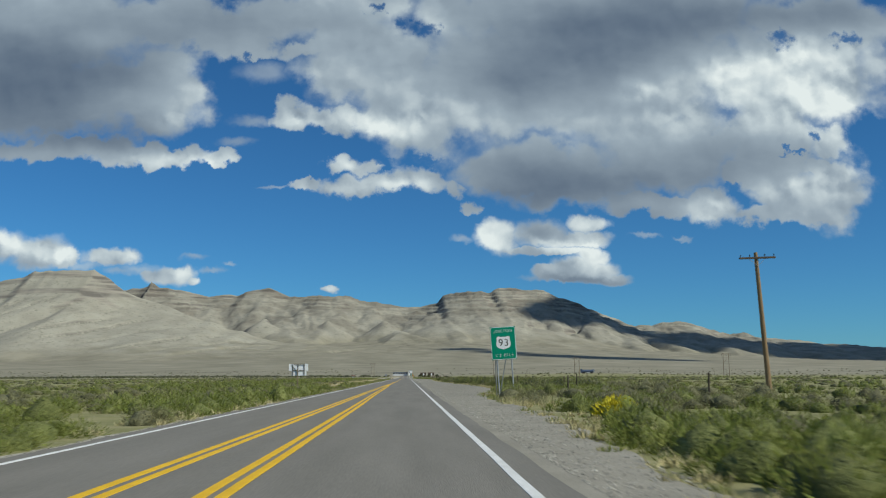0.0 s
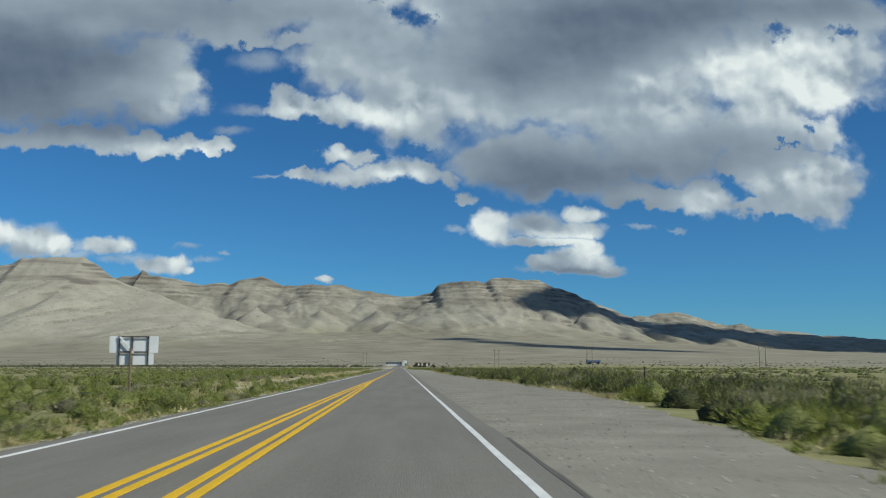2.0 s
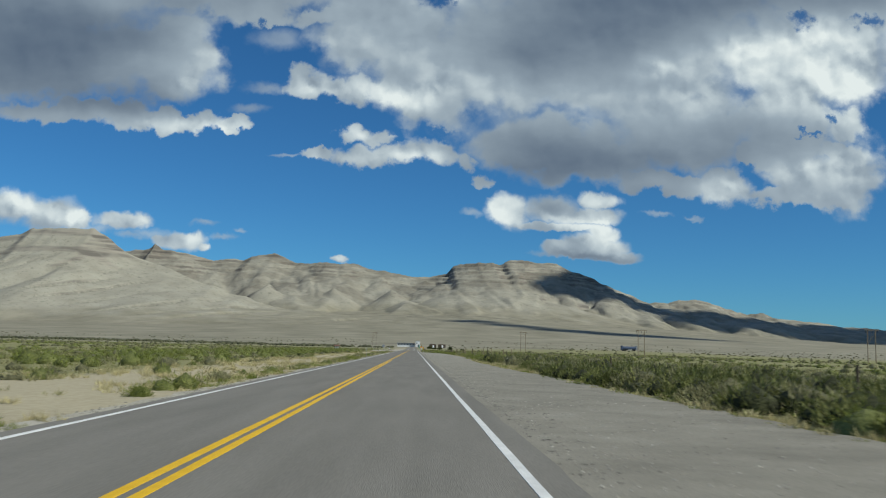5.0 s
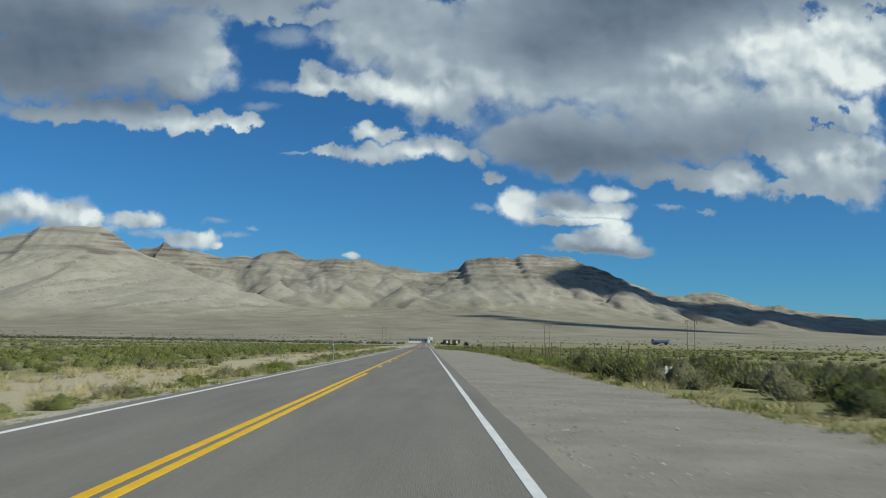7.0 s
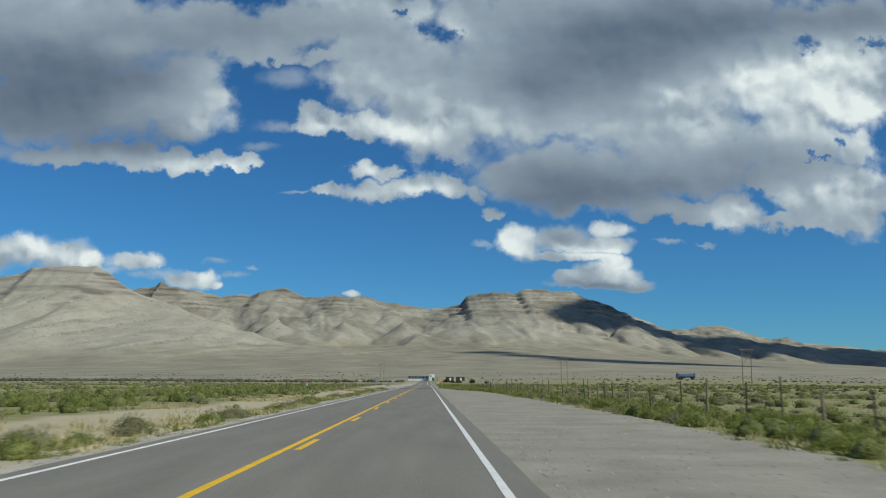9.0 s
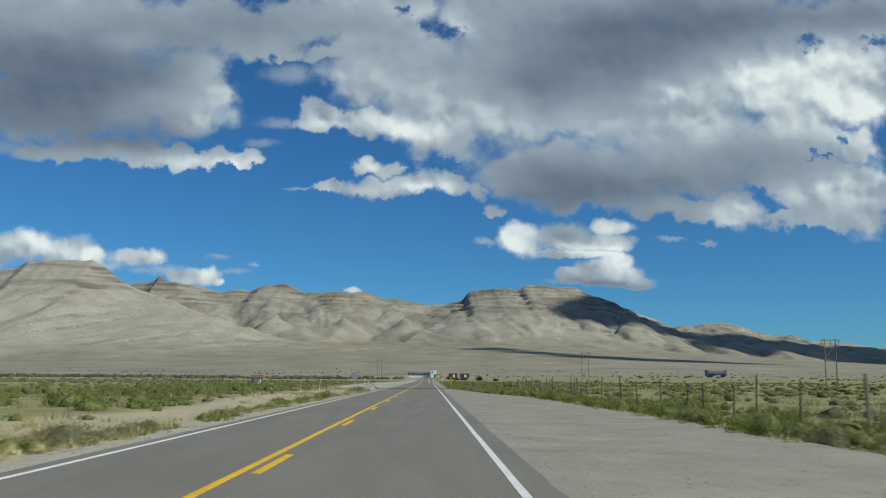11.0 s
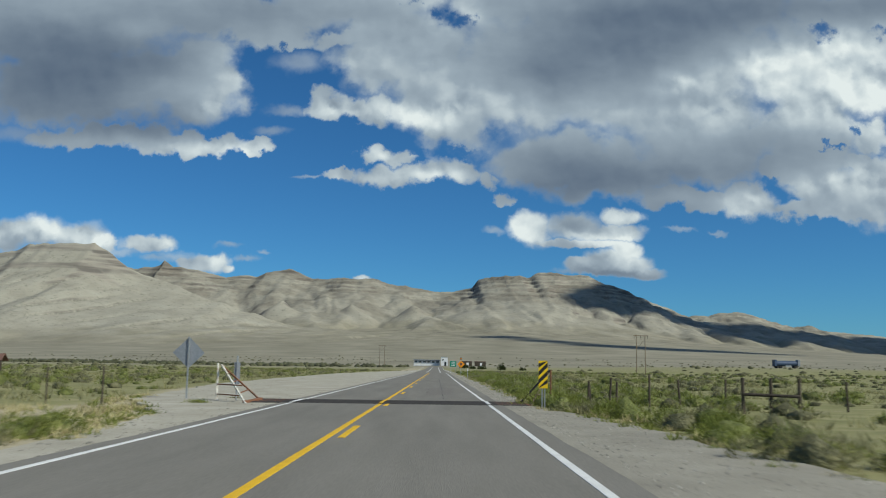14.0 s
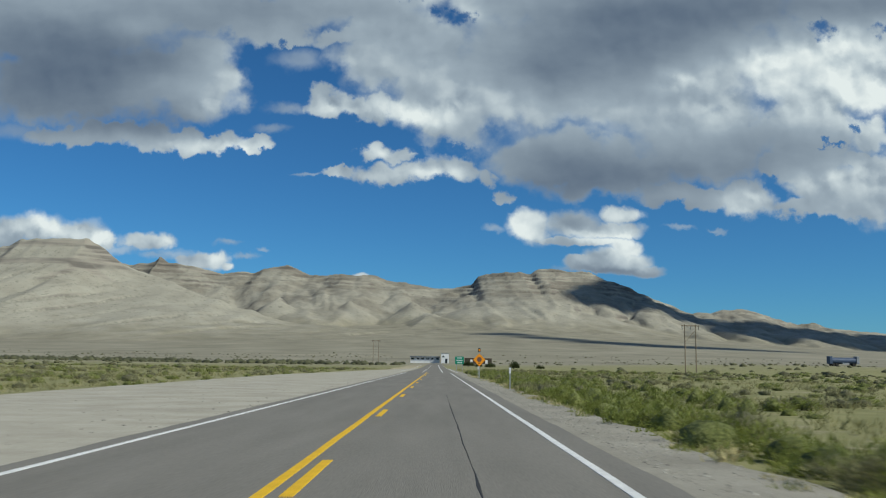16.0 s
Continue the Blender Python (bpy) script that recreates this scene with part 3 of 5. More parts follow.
    gullied.inputs[7].default_value = (0.12, 0.115, 0.09, 1)
    nt.links.new(gullied.outputs[2], bsdf.inputs["Base Color"])
    bp = nt.nodes.new("ShaderNodeBump")
    bp.inputs["Strength"].default_value, bp.inputs["Distance"].default_value = 0.7, 8.0
    nt.links.new(mott.outputs["Fac"], bp.inputs["Height"])
    nt.links.new(bp.outputs[0], bsdf.inputs["Normal"])
    return m


M_LAND = land_material()
M_ROCK = rock_material()

# ---- mesh helpers ----
rng = np.random.default_rng(7)


def mesh_arrays(name, verts, faces, mat, smooth=False):
    """A mesh object from arrays of corners and of equal-sided faces."""
    verts, faces = np.asarray(verts, float), np.asarray(faces, int)
    me = bpy.data.meshes.new(name)
    me.vertices.add(len(verts))
    me.vertices.foreach_set("co", verts.astype(np.float32).ravel())
    n, k = faces.shape
    me.loops.add(n * k)
    me.loops.foreach_set("vertex_index", faces.astype(np.int32).ravel())
    me.polygons.add(n)
    me.polygons.foreach_set("loop_start", np.arange(0, n * k, k, dtype=np.int32))
    me.polygons.foreach_set("loop_total", np.full(n, k, dtype=np.int32))
    if smooth:
        me.polygons.foreach_set("use_smooth", np.ones(n, dtype=bool))
    me.materials.append(mat)
    me.update(calc_edges=True)
    me.validate()
    if not smooth:
        me.shade_flat()
    return new(name, me)


def part(name, bm, mat, parent=None, label=""):
    """Links a bmesh as one mesh object under a thing or a part."""
    me = bpy.data.meshes.new(name)
    bm.normal_update()
    bm.to_mesh(me)
    bm.free()
    me.materials.append(mat)
    ob = new(name, me)
    if parent is not None:
        ob.parent = parent
    if label:
        ob["label"] = label
    return ob


def thing(name, m, label, category, group=""):
    ob = new(name)
    ob.matrix_world = m
    return tagged(ob, label, category, group)


def box(bm, x, y, z, sx, sy, sz, m=None, bevel=0.0):
    """A box by its middle and size, bevelled."""
    made = bmesh.ops.create_cube(bm, size=1.0)["verts"]
    mat = Matrix.Translation((x, y, z)) @ Matrix.Diagonal((sx, sy, sz, 1))
    bmesh.ops.transform(bm, matrix=(m @ mat if m else mat), verts=made)
    if bevel:
        edges = list({e for v in made for e in v.link_edges})
        bmesh.ops.bevel(bm, geom=edges, offset=bevel, segments=1, affect="EDGES")
    return bm


def bar(bm, a, b, r, r2=None, sides=8):
    """A round bar from a to b, tapering from r to r2."""
    a, b = Vector(a), Vector(b)
    d = b - a
    made = bmesh.ops.create_cone(bm, cap_ends=True, segments=sides, radius1=r, radius2=r if r2 is None else r2, depth=d.length)["verts"]
    m = Matrix.Translation((a + b) / 2) @ d.to_track_quat("Z", "Y").to_matrix().to_4x4()
    bmesh.ops.transform(bm, matrix=m, verts=made)
    return bm


def beam(bm, a, b, w, t, bevel=0.004):
    """A squared beam from a to b, w by t across."""
    a, b = Vector(a), Vector(b)
    d = b - a
    m = Matrix.Translation((a + b) / 2) @ d.to_track_quat("Z", "Y").to_matrix().to_4x4()
    return box(bm, 0, 0, 0, w, t, d.length, m, bevel)


def plate(bm, pts, y, thick, m=None):
    """A flat plate in the xz plane, thick along y."""
    f = [bm.verts.new((px, y, pz)) for px, pz in pts]
    face = bm.faces.new(f)
    ext = bmesh.ops.extrude_face_region(bm, geom=[face])["geom"]
    bmesh.ops.translate(bm, vec=(0, thick, 0), verts=[v for v in ext if isinstance(v, bmesh.types.BMVert)])
    bmesh.ops.recalc_face_normals(bm, faces=bm.faces[:])
    if m:
        bmesh.ops.transform(bm, matrix=m, verts=bm.verts[:])
    return bm


def lerp(x, xs, ys):
    return np.interp(x, xs, ys)


def vnoise(x, y, seed=0):
    """Smooth value noise in -1..1 over arrays."""
    xi, yi = np.floor(x).astype(np.int64), np.floor(y).astype(np.int64)
    fx, fy = x - xi, y - yi
    fx, fy = fx * fx * fx * (fx * (fx * 6 - 15) + 10), fy * fy * fy * (fy * (fy * 6 - 15) + 10)

    def h(a, b):
        n = (a * 374761393 + b * 668265263 + seed * 982451653) & 0x7FFFFFFF
        n = ((n ^ (n >> 13)) * 1274126177) & 0x7FFFFFFF
        return ((n ^ (n >> 16)) & 0xFFFF) / 32767.5 - 1

    return (h(xi, yi) * (1 - fx) + h(xi + 1, yi) * fx) * (1 - fy) + (h(xi, yi + 1) * (1 - fx) + h(xi + 1, yi + 1) * fx) * fy


def fbm(x, y, octaves=4, seed=0):
    s, a, t = 0, 1.0, 0
    for o in range(octaves):
        s, t = s + a * vnoise(x * 2 ** o, y * 2 ** o, seed + o), t + a
        a *= 0.5
    return s / t


# ---- the lie of the land ----
def gravel_right(y):
    return lerp(y, [-60, 8, 14, 23, 40, 50, 60, 70, 88, 110, 140, 205, 235, 270, 320, 335, 350, 360, 370, 385, 395, 410, 440, 640],
                [4.8, 4.9, 5.2, 5.9, 6.2, 6.3, 7.2, 8.4, 10.0, 9.8, 9.2, 8.4, 9.1, 10.0, 9.9, 9.6, 9.0, 7.4, 6.6, 5.8, 4.5, 4.8, 5.1, 4.8])


def gravel_left(y):
    return -lerp(y, [-60, 115, 140, 205, 240, 310, 345, 368, 378, 387, 396, 420, 450, 510, 580, 660],
                 [3.8, 3.8, 4.1, 3.9, 4.2, 4.4, 4.4, 4.0, 4.5, 5.4, 9.0, 12.3, 13.3, 14.5, 11.0, 5.0])


def fan(x, y):
    """The plain, level at first, rising gently to the foot of the range."""
    r = np.clip((y - 700) / 2900.0, 0, None)
    side = np.where(x < 200, np.clip(1.0 - 0.00022 * (200 - x), 0.6, 1), np.clip(1.0 - 0.00040 * (x - 200), 0.38, 1))
    knoll = 2.7 * np.exp(-((x - 156) / 110.0) ** 2 - ((y - 790) / 110.0) ** 2)
    return (92 * r ** 1.6 + 58 * r ** 2.5) * side + knoll


def land(x, y):
    away = np.clip((np.abs(x) - 4.0) / 10.0, 0, 1)
    verge = np.clip((np.maximum(x - gravel_right(y), gravel_left(y) - x)) / 3.0, 0, 1)
    humps = 0.16 * fbm(x / 7.0, y / 7.0, 3, 5) + 0.3 * fbm(x / 40.0, y / 40.0, 2, 9) * np.clip((np.abs(x) - 20) / 60, 0, 1)
    return -0.07 - 0.02 * away + verge * (humps - 0.06) + fan(x, y)


def grid(xs, ys, height):
    X, Y = np.meshgrid(xs, ys)
    Z = height(X, Y)
    n, k = len(ys), len(xs)
    i = np.arange(n * k).reshape(n, k)
    faces = np.stack([i[:-1, :-1], i[:-1, 1:], i[1:, 1:], i[1:, :-1]], -1).reshape(-1, 4)
    return np.stack([X, Y, Z], -1).reshape(-1, 3), faces


half_x = np.concatenate([np.arange(0, 30, 1.0), np.arange(30, 100, 4.0), 100 * 1.18 ** np.arange(0, 24)])
xs = np.unique(np.round(np.concatenate([-half_x, half_x]), 3))
ys = np.concatenate([-np.array([4000, 2500, 1500, 900, 500, 300, 200, 140, 100, 80.0]), np.arange(-60, 600, 2.0), np.arange(600, 1000, 10.0), np.arange(1000, 4960, 60.0)])
v, f = grid(xs, ys, land)
tagged(mesh_arrays("ground", v, f, M_LAND, True), "pale sandy desert soil with patches of low olive growth", "ground", kind="structure")

# the road: a slab with a slight worn edge
ROAD_R, ROAD_L, ROAD_END = 3.58, -3.62, 905.0


def strip(name, xa, xb, ya, yb, z, mat, label, step=4.0, thick=0.0, wobble=0.0, parent=None, category="road marking"):
    """A long thin slab between two lines x(y), lying on the road."""
    n = max(2, int((yb - ya) / step) + 1)
    yy = np.linspace(ya, yb, n)
    a = np.array([xa(t) if callable(xa) else xa for t in yy]) + wobble * vnoise(yy * 0.9, yy * 0 + 1, 3)
    b = np.array([xb(t) if callable(xb) else xb for t in yy]) + wobble * vnoise(yy * 0.8, yy * 0 + 8, 4)
    zt = z + fan(a * 0, yy)
    top = np.stack([a, yy, zt], -1), np.stack([b, yy, zt], -1)
    skirt = 0.02 if thick > 0.02 else 0.003
    low = np.stack([a - skirt, yy, zt - max(thick, 0.004)], -1), np.stack([b + skirt, yy, zt - max(thick, 0.004)], -1)
    verts = np.concatenate([low[0], top[0], top[1], low[1]])
    faces = []
    for c in range(3):
        i = np.arange(n - 1) + c * n
        faces.append(np.stack([i, i + n, i + n + 1, i + 1], -1)[:, ::-1])
    ob = mesh_arrays(name, verts, np.concatenate(faces), mat)
    if parent is not None:
        ob.parent = parent
        return ob
    return tagged(ob, label, category, kind="structure")


road = strip("road", ROAD_L, ROAD_R, -200, ROAD_END, 0.0, M_ASPHALT, "worn grey asphalt two-lane highway", 1.0, 0.06, 0.03, category="road")
strip("gravel_shoulder", lambda t: 3.1, lambda t: gravel_right(t), -200, 660, -0.012, M_GRAVEL, "wide shoulder of pale compacted gravel", 1.0, 0.12, 0.25, category="shoulder")
strip("gravel_verge", lambda t: gravel_left(t), lambda t: -3.1, -200, 660, -0.018, M_PALEGRAVEL, "pale gravel verge widening into a turnout", 1.5, 0.12, 0.25, category="shoulder")

Z1 = 0.005
CG0, CG1 = 394.2, 396.9


def line(xa, width, ya, yb, mat, label, name, lift=0.0):
    f0 = (lambda t: xa(t) - width / 2) if callable(xa) else xa - width / 2
    f1 = (lambda t: xa(t) + width / 2) if callable(xa) else xa + width / 2
    return strip(name, f0, f1, ya, yb, Z1 + lift, mat, label, 2.0, 0.004, 0.006)


def edge_right(t):
    return lerp(t, [0, 394, 425, 560], [3.14, 3.14, 3.05, 3.05])


def edge_left(t):
    return lerp(t, [0, 394, 560], [-3.26, -3.26, -3.2])


for ya, yb in ((-200, CG0), (CG1, 548)):
    line(edge_right, 0.115, ya, yb, M_WHITE, "solid white edge line, slightly worn", "edge_line")
    line(edge_left, 0.10, ya, yb, M_WHITE, "solid white edge line, slightly worn", "edge_line")


def solid_left(t):
    return lerp(t, [-200, 8, 33, 83, 108, 133, 197, 320, 400, 548], [-1.7, -1.11, -1.02, -0.87, -0.74, -0.52, -0.45, -0.49, -0.38, -0.30])


def pair_right(t):
    return lerp(t, [-200, 8, 33, 58, 83, 108, 122], [0.16, 0.155, 0.07, -0.085, -0.17, -0.3, -0.385])


def pair_half(t):
    return lerp(t, [95, 122], [0.105, 0.0])


# two double yellow lines that run together, then one solid with a broken line beside it
for ya, yb in ((-200, CG0), (CG1, 548)):
    line(solid_left, 0.12, ya, yb, M_YELLOW, "solid yellow centre line", "centre_line")
line(lambda t: solid_left(t) + 0.22, 0.12, -200, 209.8, M_YELLOW, "yellow centre line of a double pair", "centre_line")
line(lambda t: pair_right(t) - pair_half(t), 0.12, -200, 120, M_YELLOW, "yellow centre line of a double pair", "centre_line", 0.004)
line(lambda t: pair_right(t) + pair_half(t), 0.12, -200, 122, M_YELLOW, "yellow centre line of a double pair", "centre_line", 0.008)
DASH0 = 212.76
for i in range(40):
    y1 = DASH0 + i * 12.19
    y0 = y1 - 3.05
    if y1 > 548:
        continue
    y1 = CG0 if y0 < CG0 < y1 else y1
    ob = line(lambda t: solid_left(t) + 0.245, 0.13, y0, y1, M_YELLOW, "short yellow dash beside the solid centre line", "centre_dash")
    ob["group"] = "yellow dashes"
# the junction approach beyond: fresh lane lines
for x0, x1, w, m in ((-4.6, -6.2, 0.12, M_WHITE), (-1.1, -1.6, 0.12, M_WHITE), (2.0, 1.6, 0.2, M_WHITE), (4.2, 3.4, 0.12, M_WHITE)):
    line(lambda t: lerp(t, [556, 830], [x0, x1]), w, 556, 830, m, "white lane line near the junction", "lane_line")


# ---- mountains ----
def crest_front(x):
    return lerp(x, [-4200, -2800, -2000, -1555, -1440, -1400, -1180, -1115, -1065, -1015, -755, -506, -245, 60, 300],
                [190, 280, 330, 362, 378, 401, 403, 367, 325, 304, 212, 134, 112, 70, 40])


def crest_back(x):
    return lerp(x, [-4200, -2300, -1390, -1275, -1255, -1215, -983, -850, -808, -700, -591, -307, -118, 54, 150, 180, 329, 400, 452, 683, 720, 778, 912, 1141, 1400, 1642, 1724, 1790, 1913, 2177, 2800, 3600],
                [350, 450, 432, 446, 470, 440, 404, 410, 432, 443, 404, 402, 364, 344, 360, 402, 415, 417, 430, 429, 408, 386, 333, 249, 262, 205, 211, 190, 188, 150, 125, 100])


def spurs(x, y, yc, wide, slant, seed):
    """0 in the clefts of a range, 1 on the backs of its spurs."""
    xs_ = x + 45 * fbm(x / 260, y / 260, 3, seed) + slant * (yc - y)
    return np.clip(np.abs(fbm(xs_ / wide, (y + 0.3 * x) / 1500, 3, seed + 3)) * 2.6, 0, 1)


def ledges(z, g, x, y, seed, amount, low, period=27.0):
    """Steps of harder rock in the upper part."""
    rel = np.clip((g - low) * 7, 0, 1) * np.clip((1 - g) * 14, 0, 1) * np.clip(amount + 1.3 * fbm(x / 200, y / 200, 3, seed + 12), 0, 1.25)
    ph = (z + 9 * fbm(x / 300, y / 300, 2, seed + 5)) / period
    fr = ph - np.floor(ph)
    return z + rel * period * 0.75 * (fr ** 7 - fr + 0.36)


def front_line(x):
    return 3400 + 120 * fbm(x / 500, x * 0, 2, 2)


def gully(x, y):
    """1 in the beds of the slanting gullies on the near ridge, 0 between them."""
    yc = front_line(x)
    s = (yc - y) / 940.0
    across = x + 0.55 * (yc - y) + 22 * fbm(x / 120, y / 120, 3, 61)
    n = np.sin(math.pi * (across / 105.0 + 0.9 * vnoise(across / 260.0, x * 0 + 3.3, 71)))
    cut = np.exp(-(n / 0.30) ** 2) * np.clip(fbm(across / 70, y / 300, 2, 75) * 2.0 + 0.65, 0, 1)
    return cut * np.clip((s - 0.14) * 10, 0, 1) * np.clip((0.80 - s) * 4, 0, 1)


def front_range(x, y):
    """The near ridge: a capped top, a dark ledge below it, then one long smooth slope with a few slanting gullies."""
    crest, yc = crest_front(x) + 6 * fbm(x / 55, x * 0, 4, 21), front_line(x)
    base = fan(x, y)
    s = (yc - y) / (940.0 * (0.88 + 0.16 * spurs(x, y, yc, 420.0, 0.55, 11)))
    top = np.clip(s / 0.03, 0, 1)
    g = 1 - 0.09 * top - 0.16 * np.clip((s - 0.03) / 0.10, 0, 1)
    g = g - 0.05 * np.clip((s - 0.13) / 0.012, 0, 1)
    rest = np.clip((s - 0.142) / 0.858, 0, 1)
    g = np.where(s > 0.142, 0.70 * (0.45 * (1 - rest) + 0.55 * (1 - rest) ** 2.2), g)
    g = np.where(s < 0, np.clip(1 + s * 0.9, 0.25, 1), g)
    z = base + np.maximum(crest - base, 0) * g
    z = z - 11 * gully(x, y)
    return ledges(z, g, x, y, 11, 0.0, 0.76, 30.0) - 0.35 * (np.abs(g) < 1e-4)


def back_range(x, y):
    """The far ridge: broken ledges along its crest, spurs and pale cones running out below."""
    crest, yc = crest_back(x) - 12 * np.exp(-((x - 400) / 26) ** 2) + 9 * fbm(x / 75, x * 0, 4, 22), 4450 + 90 * fbm(x / 420, x * 0 + 5, 2, 4)
    base = fan(x, y)
    a = spurs(x, y, yc, 330.0, 0.25, 31)
    a2 = spurs(x, y, yc, 115.0, -0.2, 41)
    s = (yc - y) / (1120.0 * (0.66 + 0.26 * a + 0.10 * a2))
    top = np.clip(s / 0.03, 0, 1)
    g = 1 - 0.10 * top * top * (3 - 2 * top)
    rest = np.clip((s - 0.03) / 0.97, 0, 1)
    g = np.where(s > 0.03, 0.90 * (0.72 * (1 - rest) + 0.28 * (1 - rest) ** 2.6), g)
    g = np.where(s < 0, np.clip(1 + s * 0.9, 0.25, 1), g)
    z = base + np.maximum(crest - base, 0) * g
    mesa = np.exp(-((x - 420) / 330) ** 4)
    # a cliff that stands out below the flat top
    z = ledges(z, g, x, y, 31, 0.75 + 0.4 * mesa, 0.52 - 0.16 * mesa, 25.0)
    z = z - 7 * np.clip(0.35 - spurs(x, y, yc, 60.0, 0.1, 57), 0, 1) * np.clip((s - 0.05) * 8, 0, 1) * np.clip((0.9 - s) * 3, 0, 1)
    z = z + 5 * fbm(x / 42, y / 42, 3, 91) * np.clip(g * 4, 0, 1)
    return z - 0.35 * (np.abs(g) < 1e-4)


def relief(x, y):
    foot = fan(x, y) + 60 * np.exp(-((x - 480) / 300) ** 2 - ((y - 3720) / 260) ** 2) + 40 * np.exp(-((x - 120) / 160) ** 2 - ((y - 3680) / 230) ** 2)
    foot = foot + 6 * (fbm(x / 90, y / 200, 3, 44) - 0.2) * np.clip((y - 2500) / 600, 0, 1)
    for px, py, h, r in ((-600, 3750, 110, 190), (-330, 3800, 90, 170), (-90, 3780, 80, 150), (820, 3850, 60, 210)):
        d = np.hypot(x - px + 30 * fbm(x / 90, y / 90, 2, 51), (y - py) * 0.75) / r
        foot = np.maximum(foot, fan(x, y) + h * np.clip(1 - d, 0, 1) ** 1.2)
    return np.maximum(np.maximum(front_range(x, y), back_range(x, y)), foot) - 3.0 * np.clip((2300 - y) / 150, 0, 1) - 1.0


v, f = grid(np.arange(-2700, 2701, 8.5), np.concatenate([np.arange(2150, 2330, 60.0), np.arange(2330, 4930, 9.0)]), relief)
mountains = mesh_arrays("mountain_range", v, f, M_ROCK, True)
# how far the rock stands out of the gravel of the fan, metres
mountains.data.attributes.new("outcrop", "FLOAT", "POINT").data.foreach_set("value", (v[:, 2] - fan(v[:, 0], v[:, 1])).astype(np.float32))
# mask for the darker dots in the gully beds of the near ridge
mountains.data.attributes.new("scrub", "FLOAT", "POINT").data.foreach_set("value", gully(v[:, 0], v[:, 1]).astype(np.float32))
tagged(mountains, "bare pale desert mountains with banded ledges", "mountain", kind="structure")

# ---- clouds whose shade lies on the range ----
def cloud(x, y, z, parts, seed):
    """A heap of lumpy bodies, flat below."""
    r = np.random.default_rng(seed)
    bm = bmesh.new()
    for px, py, sx, sy, sz in parts:
        made = bmesh.ops.create_icosphere(bm, subdivisions=3, radius=1.0)["verts"]
        off = r.random(3) * 9
        for vv in made:
            k = 1 + 0.28 * noise.noise(vv.co * 2.2 + Vector(off)) + 0.12 * noise.noise(vv.co * 6 + Vector(off))
            co = vv.co * k
            vv.co = Vector((px + co.x * sx, py + co.y * sy, max(co.z, -0.25) * sz))
    ob = part("cumulus_cloud", bm, M_CLOUD)
    ob.location = (x, y, z)
    return tagged(ob, "white cumulus cloud with a flat base", "cloud")


CLOUD_Z = 2600.0


def shade_over(x, y, z, parts, seed):
    """A cloud so high towards the sun that its shade falls round that place."""
    k = (CLOUD_Z - z) / SUN_TO.z
    cloud(x + SUN_TO.x * k, y + SUN_TO.y * k, CLOUD_Z, parts, seed)


shade_over(690, 4200, 270, [(0, 60, 110, 320, 60), (60, -150, 150, 240, 60), (-100, -150, 100, 190, 50), (130, 120, 90, 200, 50)], 1)
shade_over(960, 4130, 190, [(-70, 60, 100, 230, 50), (70, -40, 130, 190, 50), (10, -180, 90, 90, 40)], 2)
shade_over(1750, 3930, 120, [(-560, -90, 190, 300, 60), (-230, -80, 290, 370, 70), (220, -40, 380, 500, 80), (800, 0, 540, 640, 80)], 3)
shade_over(400, 2580, 66, [(-230, 330, 90, 80, 40), (-110, 130, 100, 90, 40), (30, -60, 110, 120, 40), (190, -190, 140, 130, 40), (340, -280, 90, 80, 40)], 4)


# ---- signs and roadside things ----
def place(x, y, turn=0.0):
    return pose(x, y, float(land(np.array(x), np.array(y))) if abs(x) > 4 else 0.0, 0, 0, turn)


def letters(text, size, x, z, y, mat, parent, name="letter", width=1.0, gap=0.16, weight=-0.008):
    """Each character as a part of its own, set side by side round x."""
    made, total = [], 0.0
    for ch in text:
        if ch == " ":
            total += size * 0.42
            continue
        cu = bpy.data.curves.new(name, "FONT")
        cu.body, cu.size, cu.align_x, cu.align_y, cu.extrude, cu.offset = ch, size, "LEFT", "CENTER", 0.002, size * weight
        tmp = bpy.data.objects.new(name, cu)
        scene.collection.objects.link(tmp)
        me = bpy.data.meshes.new_from_object(tmp.evaluated_get(bpy.context.evaluated_depsgraph_get()))
        bpy.data.objects.remove(tmp)
        me.materials.clear()
        me.materials.append(mat)
        xs_ = [vv.co.x for vv in me.vertices]
        lo, hi = min(xs_) * width, max(xs_) * width
        made.append((me, total - lo))
        total += hi - lo + size * gap
    total -= size * gap
    for me, at in made:
        ob = new(name, me)
        ob.parent = parent
        ob.matrix_basis = pose(x - total / 2 + at, y, z, 90) @ Matrix.Diagonal((width, 1, 1, 1))


def rounded(w, h, r, cx=0.0, cz=0.0, n=6):
    pts = []
    for k, (sx, sz) in enumerate(((1, 1), (-1, 1), (-1, -1), (1, -1))):
        for i in range(n + 1):
            a = math.pi / 2 * (k + i / n)
            pts.append((cx + sx * (w / 2 - r) + r * math.cos(a), cz + sz * (h / 2 - r) + r * math.sin(a)))
    return pts


def shield(w, h, cz):
    """The outline of a highway shield: two horns above, a round-bellied body below."""
    right_side = [(0.0, 0.46), (0.12, 0.43), (0.22, 0.45), (0.33, 0.50), (0.40, 0.44), (0.47, 0.36), (0.44, 0.26), (0.45, 0.14), (0.49, 0.0),
                  (0.49, -0.14), (0.43, -0.30), (0.30, -0.40), (0.15, -0.44), (0.0, -0.50)]
    pts = right_side + [(-a, b) for a, b in right_side[-2:0:-1]]
    return [(a * w, cz + b * h) for a, b in pts]


